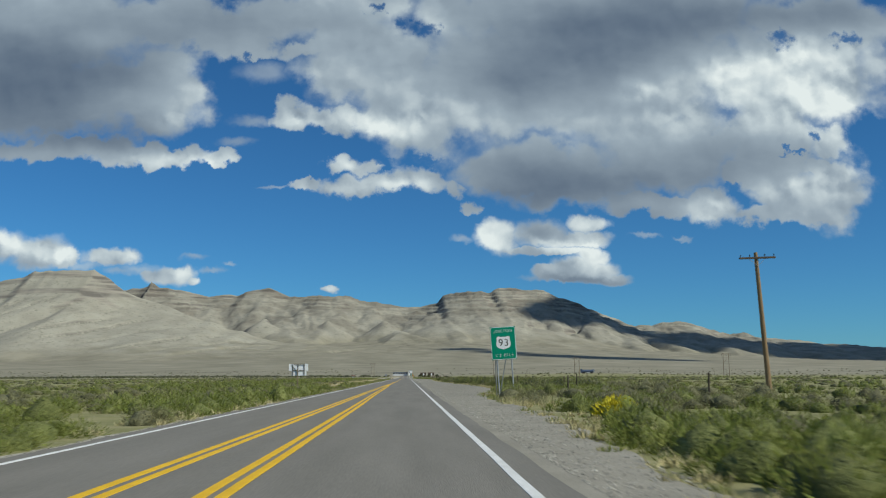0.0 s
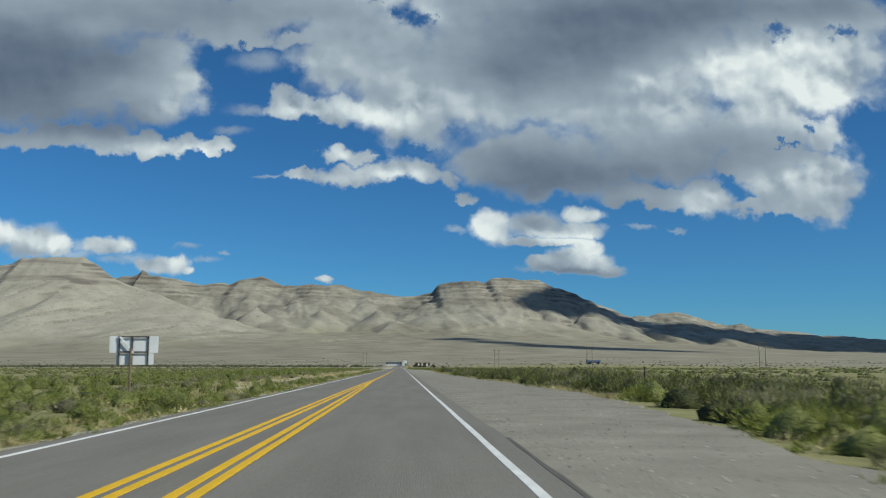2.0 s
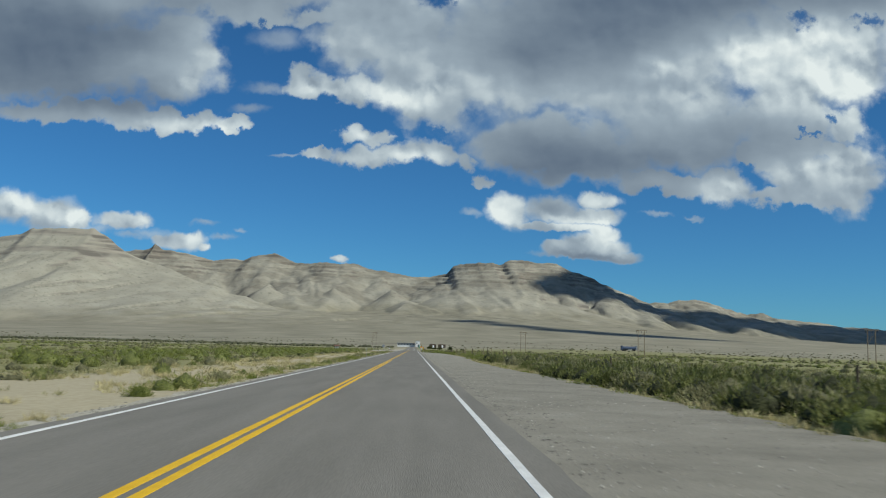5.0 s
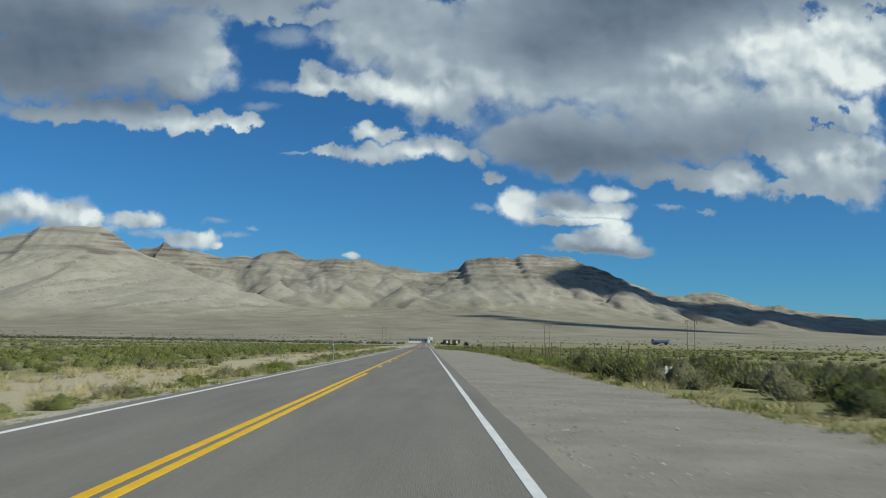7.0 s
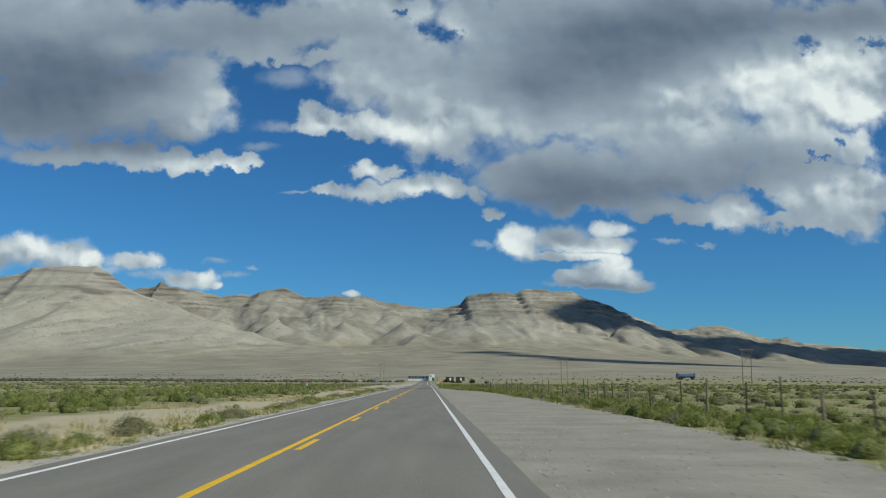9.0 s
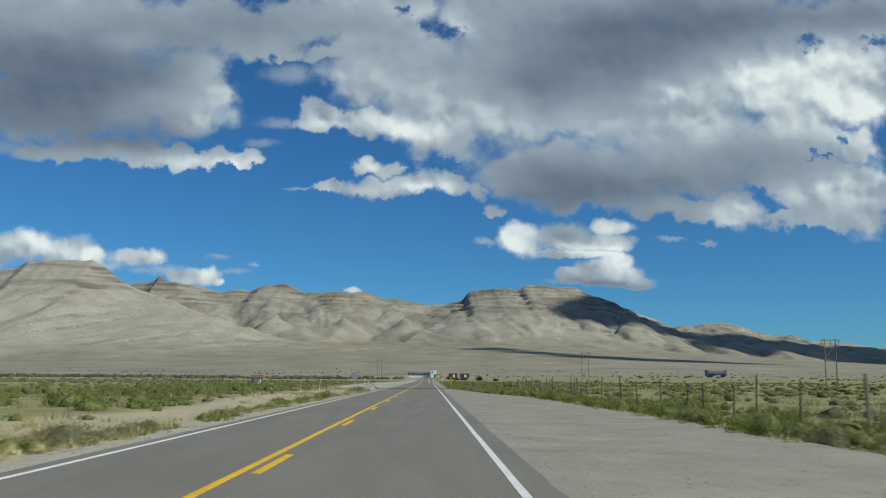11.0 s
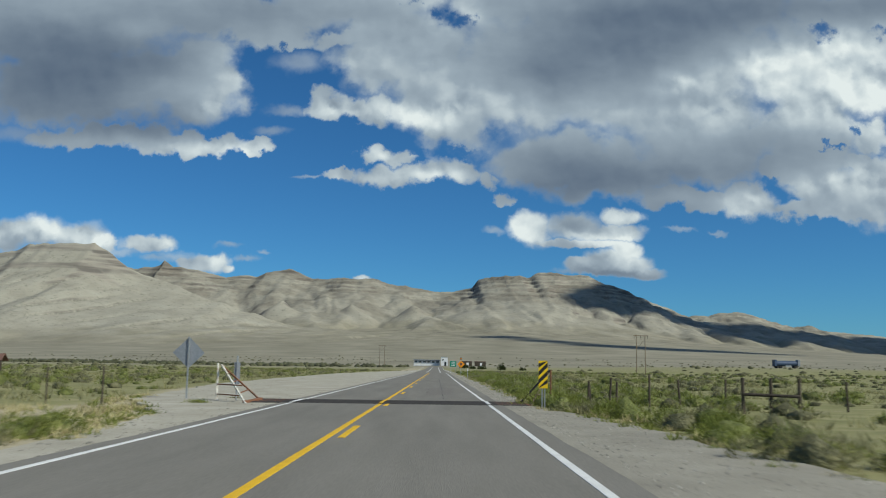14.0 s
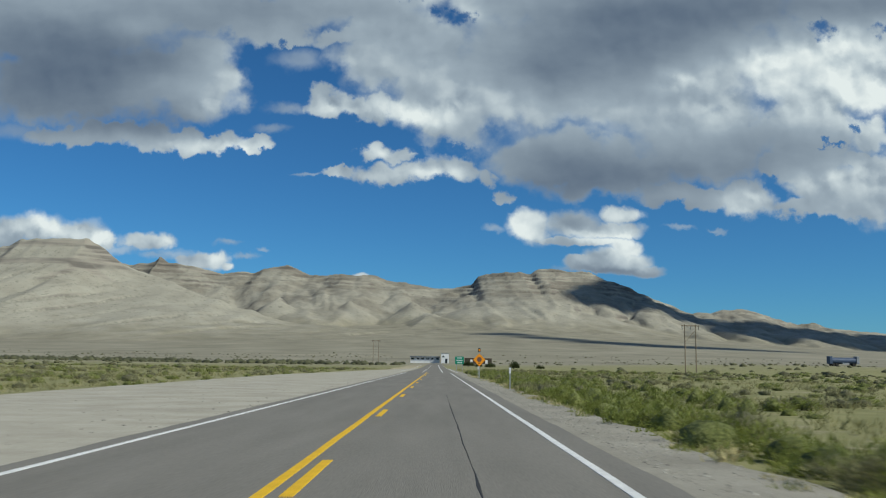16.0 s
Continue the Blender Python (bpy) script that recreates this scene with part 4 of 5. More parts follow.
def junction_sign():
    sign = thing("road_sign", place(7.85, 53.0, -1.0) @ pose(0, 0, 0, 0, -3.4), "green highway junction sign on braced steel posts in the gravel", "road sign")
    bm = plate(bmesh.new(), rounded(1.50, 1.95, 0.03, 0, 3.12), 0.0, 0.012)
    panel = part("panel", bm, M_SIGNGREEN, sign)
    bm = plate(bmesh.new(), rounded(1.48, 1.93, 0.14, 0, 3.12), -0.006, 0.005)
    border = part("border", bm, M_SIGNWHITE, panel, "white rounded border")
    bm = plate(bmesh.new(), rounded(1.42, 1.87, 0.12, 0, 3.12), -0.011, 0.004)
    part("field", bm, M_SIGNGREEN, panel, "green reflective field")
    part("shield", plate(bmesh.new(), shield(0.88, 0.80, 3.14), -0.016, 0.004), M_SIGNWHITE, panel, "white route shield")
    letters("93", 0.60, 0, 3.13, -0.0185, M_BLACK, panel, "numeral", 0.95, 0.18, 0.0)
    letters("JUNCTION", 0.235, 0, 3.83, -0.0135, M_SIGNWHITE, panel, "letter", 0.72, 0.24)
    letters("1/2 MILE", 0.25, 0.02, 2.40, -0.0135, M_SIGNWHITE, panel, "letter", 0.85, 0.30)
    for z in (2.5, 3.7):
        part("back_rail", box(bmesh.new(), 0, 0.035, z, 1.35, 0.045, 0.05, None, 0.004), M_STEEL, sign)
    for x in (-0.44, 0.42):
        part("post", bar(bmesh.new(), (x, 0.09, -0.15), (x, 0.09, 3.9), 0.042), M_STEEL, sign)
    part("brace", bar(bmesh.new(), (-0.52, 0.12, 2.25), (-0.56, 0.75, -0.12), 0.036), M_STEEL, sign)
    part("brace", bar(bmesh.new(), (0.10, 0.12, 2.2), (-0.42, 0.55, -0.1), 0.034), M_STEEL, sign)


def billboard():
    sign = thing("road_sign", place(-8.15, 82.9, 4), "back of a pale aluminium road sign on a wooden post", "road sign")
    part("panel", plate(bmesh.new(), rounded(1.75, 0.62, 0.02, 0.1, 2.14), 0.0, 0.01), M_SIGNWHITE, sign)
    part("lower_panel", plate(bmesh.new(), rounded(1.35, 0.42, 0.02, 0.15, 1.60), 0.0, 0.01), M_SIGNWHITE, sign)
    for x in (-0.42, 0.05, 0.62):
        part("stiffener", box(bmesh.new(), x, -0.03, 1.92, 0.05, 0.05, 1.08, None, 0.004), M_DARKSTEEL, sign)
    for z in (2.42, 1.86):
        part("rail", box(bmesh.new(), 0.1, -0.065, z, 1.1, 0.03, 0.05, None, 0.004), M_DARKSTEEL, sign)
    part("diagonal", beam(bmesh.new(), (-0.40, -0.09, 2.42), (0.1, -0.09, 1.82), 0.03, 0.07), M_SIGNWHITE, sign, "pale diagonal stay")
    part("post", bar(bmesh.new(), (0.02, -0.10, -0.15), (0.02, -0.10, 2.0), 0.045), M_WOOD, sign)


def utility_pole():
    pole = thing("utility_pole", pose(23.65, 53.1, -0.1, 0, -2.9, 8), "tall leaning wooden utility pole with one crossarm", "utility pole")
    part("pole", bar(bmesh.new(), (0, 0, -0.4), (0, 0, 8.6), 0.17, 0.11, 12), M_POLE, pole)
    part("crossarm", box(bmesh.new(), 0, -0.16, 8.25, 2.4, 0.10, 0.12, None, 0.01), M_DARKWOOD, pole)
    for s in (-1, 1):
        part("brace", beam(bmesh.new(), (0, -0.13, 7.75), (s * 0.55, -0.13, 8.2), 0.03, 0.015), M_STEEL, pole)
    for x in (-1.1, -0.5, 0.5, 1.1):
        bm = bar(bmesh.new(), (x, -0.16, 8.3), (x, -0.16, 8.38), 0.012)
        bar(bm, (x, -0.16, 8.37), (x, -0.16, 8.47), 0.045, 0.03)
        part("insulator", bm, M_GLASS, pole)


def h_pole(x, y, h, w, turn=0.0):
    p = thing("power_line_frame", place(x, y, turn), "two-pole wooden power line frame with a crossarm", "utility pole", "power line frames")
    for s in (-0.5, 0.5):
        part("pole", bar(bmesh.new(), (s * w, 0, -0.5), (s * w, 0, h), 0.16, 0.11, 10), M_WOOD, p)
    part("crossarm", box(bmesh.new(), 0, -0.2, h - 0.35, w + 1.9, 0.14, 0.22, None, 0.01), M_WOOD, p)
    part("brace", beam(bmesh.new(), (-0.5 * w, 0.05, h - 4.6), (0.45 * w, 0.05, h - 1.6), 0.1, 0.1), M_WOOD, p)
    for s in (-0.5 * w - 0.7, 0, 0.5 * w + 0.7):
        part("insulator", bar(bmesh.new(), (s, -0.2, h - 0.5), (s, -0.2, h - 1.4), 0.07, 0.05), M_GLASS, p)
    return p


def hazard_marker():
    s = thing("object_marker", place(4.68, 392.6, -3), "yellow object marker with black diagonal stripes on twin posts", "road sign")
    panel = part("panel", plate(bmesh.new(), rounded(0.28, 0.84, 0.02, 0, 1.09), 0.0, 0.006), M_SIGNYELLOW, s)
    # stripes slope down towards the road
    for k in range(4):
        c = 0.76 + k * 0.245
        lo, hi, rise = c - 0.07, c + 0.07, 0.27
        pts = [(-0.138, lo - rise / 2), (0.138, lo + rise / 2), (0.138, hi + rise / 2), (-0.138, hi - rise / 2)]
        pts = [(a, min(max(b, 0.68), 1.50)) for a, b in pts]
        part("stripe", plate(bmesh.new(), pts, -0.006, 0.004), M_BLACK, panel, "black diagonal stripe")
    for x in (-0.03, 0.05):
        part("post", box(bmesh.new(), x, 0.03, 0.66, 0.035, 0.03, 1.6, None, 0.003), M_STEEL, s)


def cattle_guard():
    g = thing("cattle_guard", pose(0, 0, 0), "dark steel cattle guard set across the asphalt", "cattle guard")
    n = 18
    for i in range(n):
        y = CG0 + 0.12 + (CG1 - CG0 - 0.24) * i / (n - 1)
        part("rail", bar(bmesh.new(), (-4.7, y, -0.03), (4.4, y, -0.03), 0.055, None, 8), M_DARKSTEEL, g)
    for x in (-4.6, -3.0, -1.1, 1.1, 3.0, 4.3):
        part("bearer", box(bmesh.new(), x, (CG0 + CG1) / 2, 0.0, 0.09, CG1 - CG0, 0.02, None, 0.003), M_DARKSTEEL, g)
    for x in (-4.15, 3.95):
        part("end_plate", box(bmesh.new(), x, (CG0 + CG1) / 2, 0.012, 1.05, CG1 - CG0 - 0.3, 0.018, None, 0.004), M_RUST, g, "rusty end plate")
    # no hollow below: a black sheet on the asphalt stands for its shade
    part("pit_shade", box(bmesh.new(), -0.1, (CG0 + CG1) / 2, 0.004, 7.2, CG1 - CG0, 0.006), M_TAR_SHADE, g, "dark sheet painted as the shade under the rails")


def wing_left():
    w = thing("cattle_guard_wing", pose(-5.3, 394.9, -0.03), "chipped white timber wing frame beside the cattle guard", "fence")
    part("upright", beam(bmesh.new(), (-0.75, 0.85, -0.05), (-0.78, 1.0, 1.26), 0.065, 0.065), M_WHITEPAINT, w)
    part("upright", beam(bmesh.new(), (0.72, -1.25, -0.05), (-0.66, 1.0, 1.20), 0.055, 0.055), M_WHITEPAINT, w)
    part("slant", beam(bmesh.new(), (0.80, 0.35, 0.08), (-0.68, 1.05, 1.20), 0.05, 0.05), M_RUST, w, "rusty slanting bar")
    for k in (0.28, 0.55, 0.78):
        a = Vector((0.72, -1.25, -0.05)).lerp(Vector((-0.66, 1.0, 1.20)), k)
        b = Vector((0.80, 0.35, 0.08)).lerp(Vector((-0.68, 1.05, 1.20)), k)
        part("rung", beam(bmesh.new(), a, b, 0.045, 0.03), M_RUST, w, "rusty cross bar")
    for z in (0.22, 0.55):
        part("rail", bar(bmesh.new(), (-0.74, 0.85, z), (0.45, -0.75, z), 0.02), M_RUST, w)
    part("sill", beam(bmesh.new(), (0.6, -1.1, 0.02), (0.85, 0.4, 0.08), 0.1, 0.12), M_RUST, w, "rusty ground sill")


def wing_right():
    w = thing("cattle_guard_wing", pose(4.75, 395.7, -0.05), "dark rusty pipe wing frame beside the cattle guard", "fence")
    part("slant", bar(bmesh.new(), (-0.5, 0.3, 0.02), (0.58, 0.4, 1.20), 0.034), M_BLACK, w)
    part("slant", bar(bmesh.new(), (-0.2, -0.5, 0.0), (0.55, 0.35, 1.1), 0.024), M_WOOD, w)
    part("upright", bar(bmesh.new(), (0.6, 0.42, -0.1), (0.6, 0.42, 1.20), 0.032), M_RUST, w)
    for z in (0.35, 0.75):
        part("rail", bar(bmesh.new(), (z * 0.85 - 0.45, 0.32, z), (0.6, 0.42, z), 0.025), M_WOOD, w)
    part("sill", beam(bmesh.new(), (-0.55, 0.2, 0.03), (-0.15, -0.6, 0.03), 0.08, 0.08), M_WOOD, w)


def diamond_sign():
    s = thing("road_sign", place(-7.42, 397.0, 3), "grey back of a diamond warning sign on a steel post", "road sign")
    bm = plate(bmesh.new(), [(0.0, 1.10), (0.56, 1.66), (0.0, 2.22), (-0.56, 1.66)], 0.0, 0.008)
    part("panel", bm, M_ALU, s)
    part("post", box(bmesh.new(), 0, -0.035, 1.02, 0.05, 0.05, 2.4, None, 0.005), M_STEEL, s)


def back_sign():
    s = thing("road_sign", place(-5.45, 396.0, 12), "narrow grey sign back on a steel post", "road sign")
    part("panel", plate(bmesh.new(), rounded(0.20, 0.74, 0.02, 0, 0.97), 0.0, 0.006), M_ALU, s)
    part("post", box(bmesh.new(), 0, -0.03, 0.72, 0.05, 0.04, 1.7, None, 0.004), M_STEEL, s)


def kiosk():
    k = thing("information_kiosk", place(-23.0, 413.9, 8), "small wooden information board under a red roof", "kiosk")
    for x in (-0.66, 0.66):
        part("post", box(bmesh.new(), x, 0, 0.75, 0.10, 0.10, 1.8, None, 0.008), M_DARKWOOD, k)
    part("board", box(bmesh.new(), -0.32, 0.0, 0.72, 0.54, 0.05, 0.85, None, 0.006), M_WALL, k, "pale notice board")
    part("board", box(bmesh.new(), 0.32, 0.0, 0.72, 0.54, 0.05, 0.85, None, 0.006), M_WALL, k, "pale notice board")
    for s in (-1, 1):
        m = Matrix.Translation((0, s * 0.33, 1.52)) @ pose(0, 0, 0, -s * 32)
        part("roof", box(bmesh.new(), 0, 0, 0, 1.75, 0.70, 0.05, m, 0.006), M_ROOF, k)


def fence_post(x, y, h, r, mat, lean, label, parent=None):
    bm = bar(bmesh.new(), (0, 0, -0.3), (lean, lean * 0.4, h), r, r * 0.85, 7)
    ob = part("fence_post", bm, mat)
    ob.matrix_world = place(x, y)
    return tagged(ob, label, "fence post", "roadside fence posts")


def fence():
    r = random.Random(5)
    for i in range(49):
        y = 222 + i * 3.4
        x = 12.4 + 0.35 * math.sin(i * 0.7) + r.uniform(-0.15, 0.15)
        tall = r.random()
        fence_post(x, y, 1.15 + 0.45 * tall, 0.028 + 0.022 * (i % 3 == 0), M_DARKWOOD if i % 3 else M_WOOD, r.uniform(-0.12, 0.12),
                   "thin weathered wooden fence post in the brush" if i % 3 else "stout grey wooden fence post in the brush")
    for x, y in ((14.5, 37), (12.0, 56), (13.8, 62.6), (14.6, 72), (13.0, 90), (13.5, 118), (13.5, 148), (13.2, 176)):
        fence_post(x, y, 1.25, 0.045, M_DARKWOOD, r.uniform(-0.08, 0.08), "dark old wooden fence post in the brush")
    for x, y, h in ((6.8, 397.1, 0.9), (6.95, 397.4, 0.8), (7.45, 396.6, 1.05), (7.75, 396.8, 0.9), (9.1, 397.6, 1.15), (10.45, 398.4, 1.0), (12.7, 400.2, 1.1), (16.2, 397.4, 1.1)):
        fence_post(x, y, h, 0.045, M_DARKWOOD, r.uniform(-0.1, 0.1), "dark old wooden fence post in the brush")
    for x0, y0 in ((12.1, 393.8),):
        b = thing("fence_brace", place(x0, y0, -20), "dark wooden braced fence panel in the brush", "fence", "fence braces")
        for x in (-0.85, 0.0, 0.85):
            part("post", bar(bmesh.new(), (x, 0, -0.2), (x, 0, 1.15), 0.065, 0.055, 7), M_DARKWOOD, b)
        part("rail", bar(bmesh.new(), (-0.85, -0.05, 0.62), (0.85, -0.05, 0.58), 0.05), M_DARKWOOD, b)
    for x, y, h, lean in ((-3.85, 234.9, 1.05, 0.0), (-4.1, 358.8, 1.05, 0.02)):
        ob = part("roadside_stake", beam(bmesh.new(), (0, 0, -0.2), (lean, 0, h), 0.05, 0.025), M_STEEL)
        ob.matrix_world = place(x, y)
        tagged(ob, "slim grey steel roadside stake on the verge", "marker post")
    for x, y, lean in ((-9.6, 378.2, 0.12), (-11.9, 380.9, 0.0)):
        ob = part("fence_stake", beam(bmesh.new(), (0, 0, -0.2), (lean, 0, 1.15), 0.04, 0.04), M_WHITEPAINT)
        ob.matrix_world = place(x, y)
        tagged(ob, "pale painted wooden stake in dry grass", "marker post")
    for i in range(12):
        x, y = -8.7 - 2.2 * i, 392.4 + 1.2 * i
        fence_post(x, y, 1.2, 0.03, M_DARKWOOD, r.uniform(-0.05, 0.05), "thin dark steel fence post in the sand")
    for x, y in ((-24.2, 397),):
        fence_post(x, y, 1.6, 0.07, M_DARKWOOD, 0.1, "dark weathered timber post standing in the scrub")


def marker(x, y, w=0.10, tip=M_SIGNWHITE):
    d = thing("delineator", place(x, y), "slim roadside delineator post with a white reflector", "marker post", "delineators")
    part("post", beam(bmesh.new(), (0, 0, -0.1), (0, 0, 1.15), 0.06, 0.02), M_STEEL, d)
    part("reflector", box(bmesh.new(), 0, -0.02, 1.0, w, 0.012, 0.28, None, 0.003), tip, d)


def marker_pair():
    d = thing("culvert_marker", place(10.7, 208.0), "pair of white culvert marker boards in dry grass", "marker post")
    for x in (-0.07, 0.12):
        part("board", box(bmesh.new(), x, 0, 0.42, 0.10, 0.02, 0.46, None, 0.003), M_SIGNWHITE, d)
        part("post", box(bmesh.new(), x, 0.03, 0.2, 0.04, 0.03, 0.8, None, 0.003), M_STEEL, d)


def tank_trailer():
    t = thing("tank_trailer", pose(155.8, 762, float(fan(155.8, 762)), 0, 0, 4) @ Matrix.Diagonal((1.18, 1.1, 1.1, 1)), "dark blue tank trailer parked on the plain", "trailer")
    bm = bmesh.new()
    bar(bm, (-4.9, 0, 1.9), (4.9, 0, 1.9), 1.05, None, 20)
    part("tank", bm, M_BLUE, t)
    for x in (-4.4, 4.6):
        part("end_frame", box(bmesh.new(), x, 0, 2.1, 0.9, 2.3, 2.6, None, 0.05), M_ALU if x > 0 else M_BLUE, t, "grey end frame")
    part("chassis", box(bmesh.new(), 0, 0, 0.85, 9.6, 0.9, 0.25, None, 0.02), M_BLACK, t)
    part("walkway", box(bmesh.new(), 0, 0, 3.0, 8.4, 0.7, 0.06, None, 0.01), M_ALU, t)
    for x in (-3.6, -2.4, 3.2):
        w = part("wheel", bar(bmesh.new(), (x, -1.15, 0.5), (x, 1.15, 0.5), 0.5, None, 16), M_BLACK, t)
    part("hose_cabinet", box(bmesh.new(), 0.6, -0.8, 0.9, 2.2, 0.5, 0.5, None, 0.02), M_STEEL, t)


def store():
    zb = float(fan(0.0, 860.0))
    h = thing("roadside_store", pose(-4.8, 850, zb + 0.6, 0, 0, 0), "long low white roadside building with a dark window band", "house")
    part("wall", box(bmesh.new(), 0, 3, 1.55, 14.0, 6.0, 3.1, None, 0.03), M_WALL, h)
    part("roof", box(bmesh.new(), 0, 2.8, 3.2, 14.6, 7.4, 0.22, None, 0.03), M_STEEL, h, "grey flat metal roof")
    part("canopy", box(bmesh.new(), 0, -0.5, 2.9, 14.4, 1.0, 0.16, None, 0.02), M_BLUE, h, "dull blue porch canopy")
    for i in range(6):
        w = part("window", box(bmesh.new(), -6.0 + i * 2.4, -0.03, 2.1, 1.5, 0.08, 0.75, None, 0.01), M_GLASS, h)
        part("frame", box(bmesh.new(), -6.0 + i * 2.4, -0.05, 1.68, 1.6, 0.1, 0.08, None, 0.01), M_WALL, w)
    for i in range(6):
        part("canopy_post", bar(bmesh.new(), (-6.8 + i * 2.7, -0.9, 0), (-6.8 + i * 2.7, -0.9, 2.85), 0.07), M_WALL, h)
    b = thing("white_shed", pose(4.7, 846, zb + 0.6, 0, 0, 0), "tall white shed with a dark doorway", "house")
    part("wall", box(bmesh.new(), 0, 2, 2.3, 3.6, 4.0, 4.6, None, 0.03), M_WALL, b)
    part("roof", box(bmesh.new(), 0, 2, 4.7, 3.9, 4.3, 0.15, None, 0.02), M_STEEL, b)
    part("doorway", box(bmesh.new(), 0.6, -0.02, 1.1, 1.1, 0.08, 2.1, None, 0.01), M_GLASS, b)
    part("window", box(bmesh.new(), -0.8, -0.02, 3.2, 0.9, 0.08, 0.8, None, 0.01), M_GLASS, b)
    g = thing("guide_sign", place(4.95, 575.0), "large green guide sign on two posts", "road sign")
    part("panel", box(bmesh.new(), 0, 0, 2.0, 1.5, 0.03, 1.3, None, 0.01), M_SIGNGREEN, g)
    for z, wdt in ((2.4, 0.9), (2.0, 1.1), (1.62, 0.8)):
        part("lettering_bar", box(bmesh.new(), 0, -0.02, z, wdt, 0.01, 0.13), M_SIGNWHITE, g)
    for x in (-0.5, 0.5):
        part("post", box(bmesh.new(), x, 0.06, 1.2, 0.08, 0.06, 2.9, None, 0.01), M_STEEL, g)
    for i, (x, wd) in enumerate(((17.0, 5.5), (24.5, 6.0))):
        s = thing("shed", pose(x, 852 + 4 * i, zb + 0.6), "low dark brown shed beside the store", "house", "sheds")
        part("wall", box(bmesh.new(), 0, 2, 1.3, wd, 4, 2.6, None, 0.03), M_DARKWOOD, s)
        part("roof", box(bmesh.new(), 0, 2, 2.7, wd + 0.5, 4.4, 0.15, None, 0.02), M_ROOF, s)
        part("door", box(bmesh.new(), 0.4, -0.03, 1.0, 1.2, 0.07, 2.0, None, 0.01), M_WALL, s)


def stop_ahead():
    s = thing("warning_sign", place(4.9, 500.6), "yellow diamond warning sign with a red disc and a lamp above", "road sign")
    panel = part("panel", plate(bmesh.new(), [(0.0, 1.15), (0.56, 1.71), (0.0, 2.27), (-0.56, 1.71)], 0.0, 0.01), M_ORANGE, s)
    disc = [(0.22 * math.cos(math.pi / 8 + i * math.pi / 4), 1.74 + 0.22 * math.sin(math.pi / 8 + i * math.pi / 4)) for i in range(8)]
    part("symbol", plate(bmesh.new(), disc, -0.006, 0.004), M_ROOF, panel, "dark red octagon symbol")
    part("arrow", plate(bmesh.new(), [(-0.06, 1.36), (0.06, 1.36), (0.06, 1.46), (-0.06, 1.46)], -0.006, 0.004), M_BLACK, panel)
    part("post", box(bmesh.new(), 0, 0.05, 1.25, 0.07, 0.07, 2.8, None, 0.008), M_STEEL, s)
    lamp = part("lamp_housing", bar(bmesh.new(), (0, 0.03, 2.42), (0, 0.03, 2.72), 0.12, None, 12), M_BLACK, s)
    part("lens", bar(bmesh.new(), (0, -0.12, 2.57), (0, -0.085, 2.57), 0.09, None, 12), M_ORANGE, lamp)


junction_sign()
billboard()
utility_pole()
h_pole(66.0, 650, 12.3, 2.8)
h_pole(95.0, 489, 11.0, 2.6)
h_pole(149.0, 408, 11.0, 2.6)
h_pole(-34.0, 930, 13.0, 3.0)
hazard_marker()
cattle_guard()
wing_left()
wing_right()
diamond_sign()
back_sign()
kiosk()
fence()
for x, y in ((4.75, 465.0), (5.0, 505.0)):
    marker(x, y)
marker_pair()
tank_trailer()
store()
stop_ahead()

# road patches and sealed cracks
for x, w, m in ((3.14, 0.12, M_WHITE), (-3.26, 0.12, M_WHITE), (-0.385, 0.10, M_YELLOW)):
    strip("painted_line", x - w / 2, x + w / 2, CG0 - 0.02, CG1 + 0.02, 0.032, m, "line painted across the cattle guard", 0.5, 0.012, 0.01)
strip("sealed_crack", lambda t: 1.62 - 0.002 * (t - 430) - 0.006, lambda t: 1.62 - 0.002 * (t - 430) + 0.006, 399, 456, 0.004, M_TAR_SHADE, "thin sealed crack along the lane", 1.0, 0.003, 0.015, category="road crack")
strip("asphalt_patch", lambda t: 0.9, lambda t: 2.2, 404, 416, 0.003, M_PATCH, "reddish worn patch in the asphalt", 1.0, 0.002, 0.2, category="road patch")
for y, w in ((74.5, 0.03), (103.5, 0.02)):
    strip("cross_crack", lambda t: -3.5, lambda t: 3.2, y, y + w * 2, 0.004, M_TAR_SHADE, "thin transverse crack across the lanes", 0.02, 0.003, 0.0, category="road crack")
strip("skid_mark", lambda t: 3.42 + 0.012 * (t - 52), lambda t: 3.47 + 0.014 * (t - 52), 52, 64, 0.004, M_SMEAR, "dark curved tyre mark at the edge of the asphalt", 1.0, 0.003, 0.012, category="tyre mark")

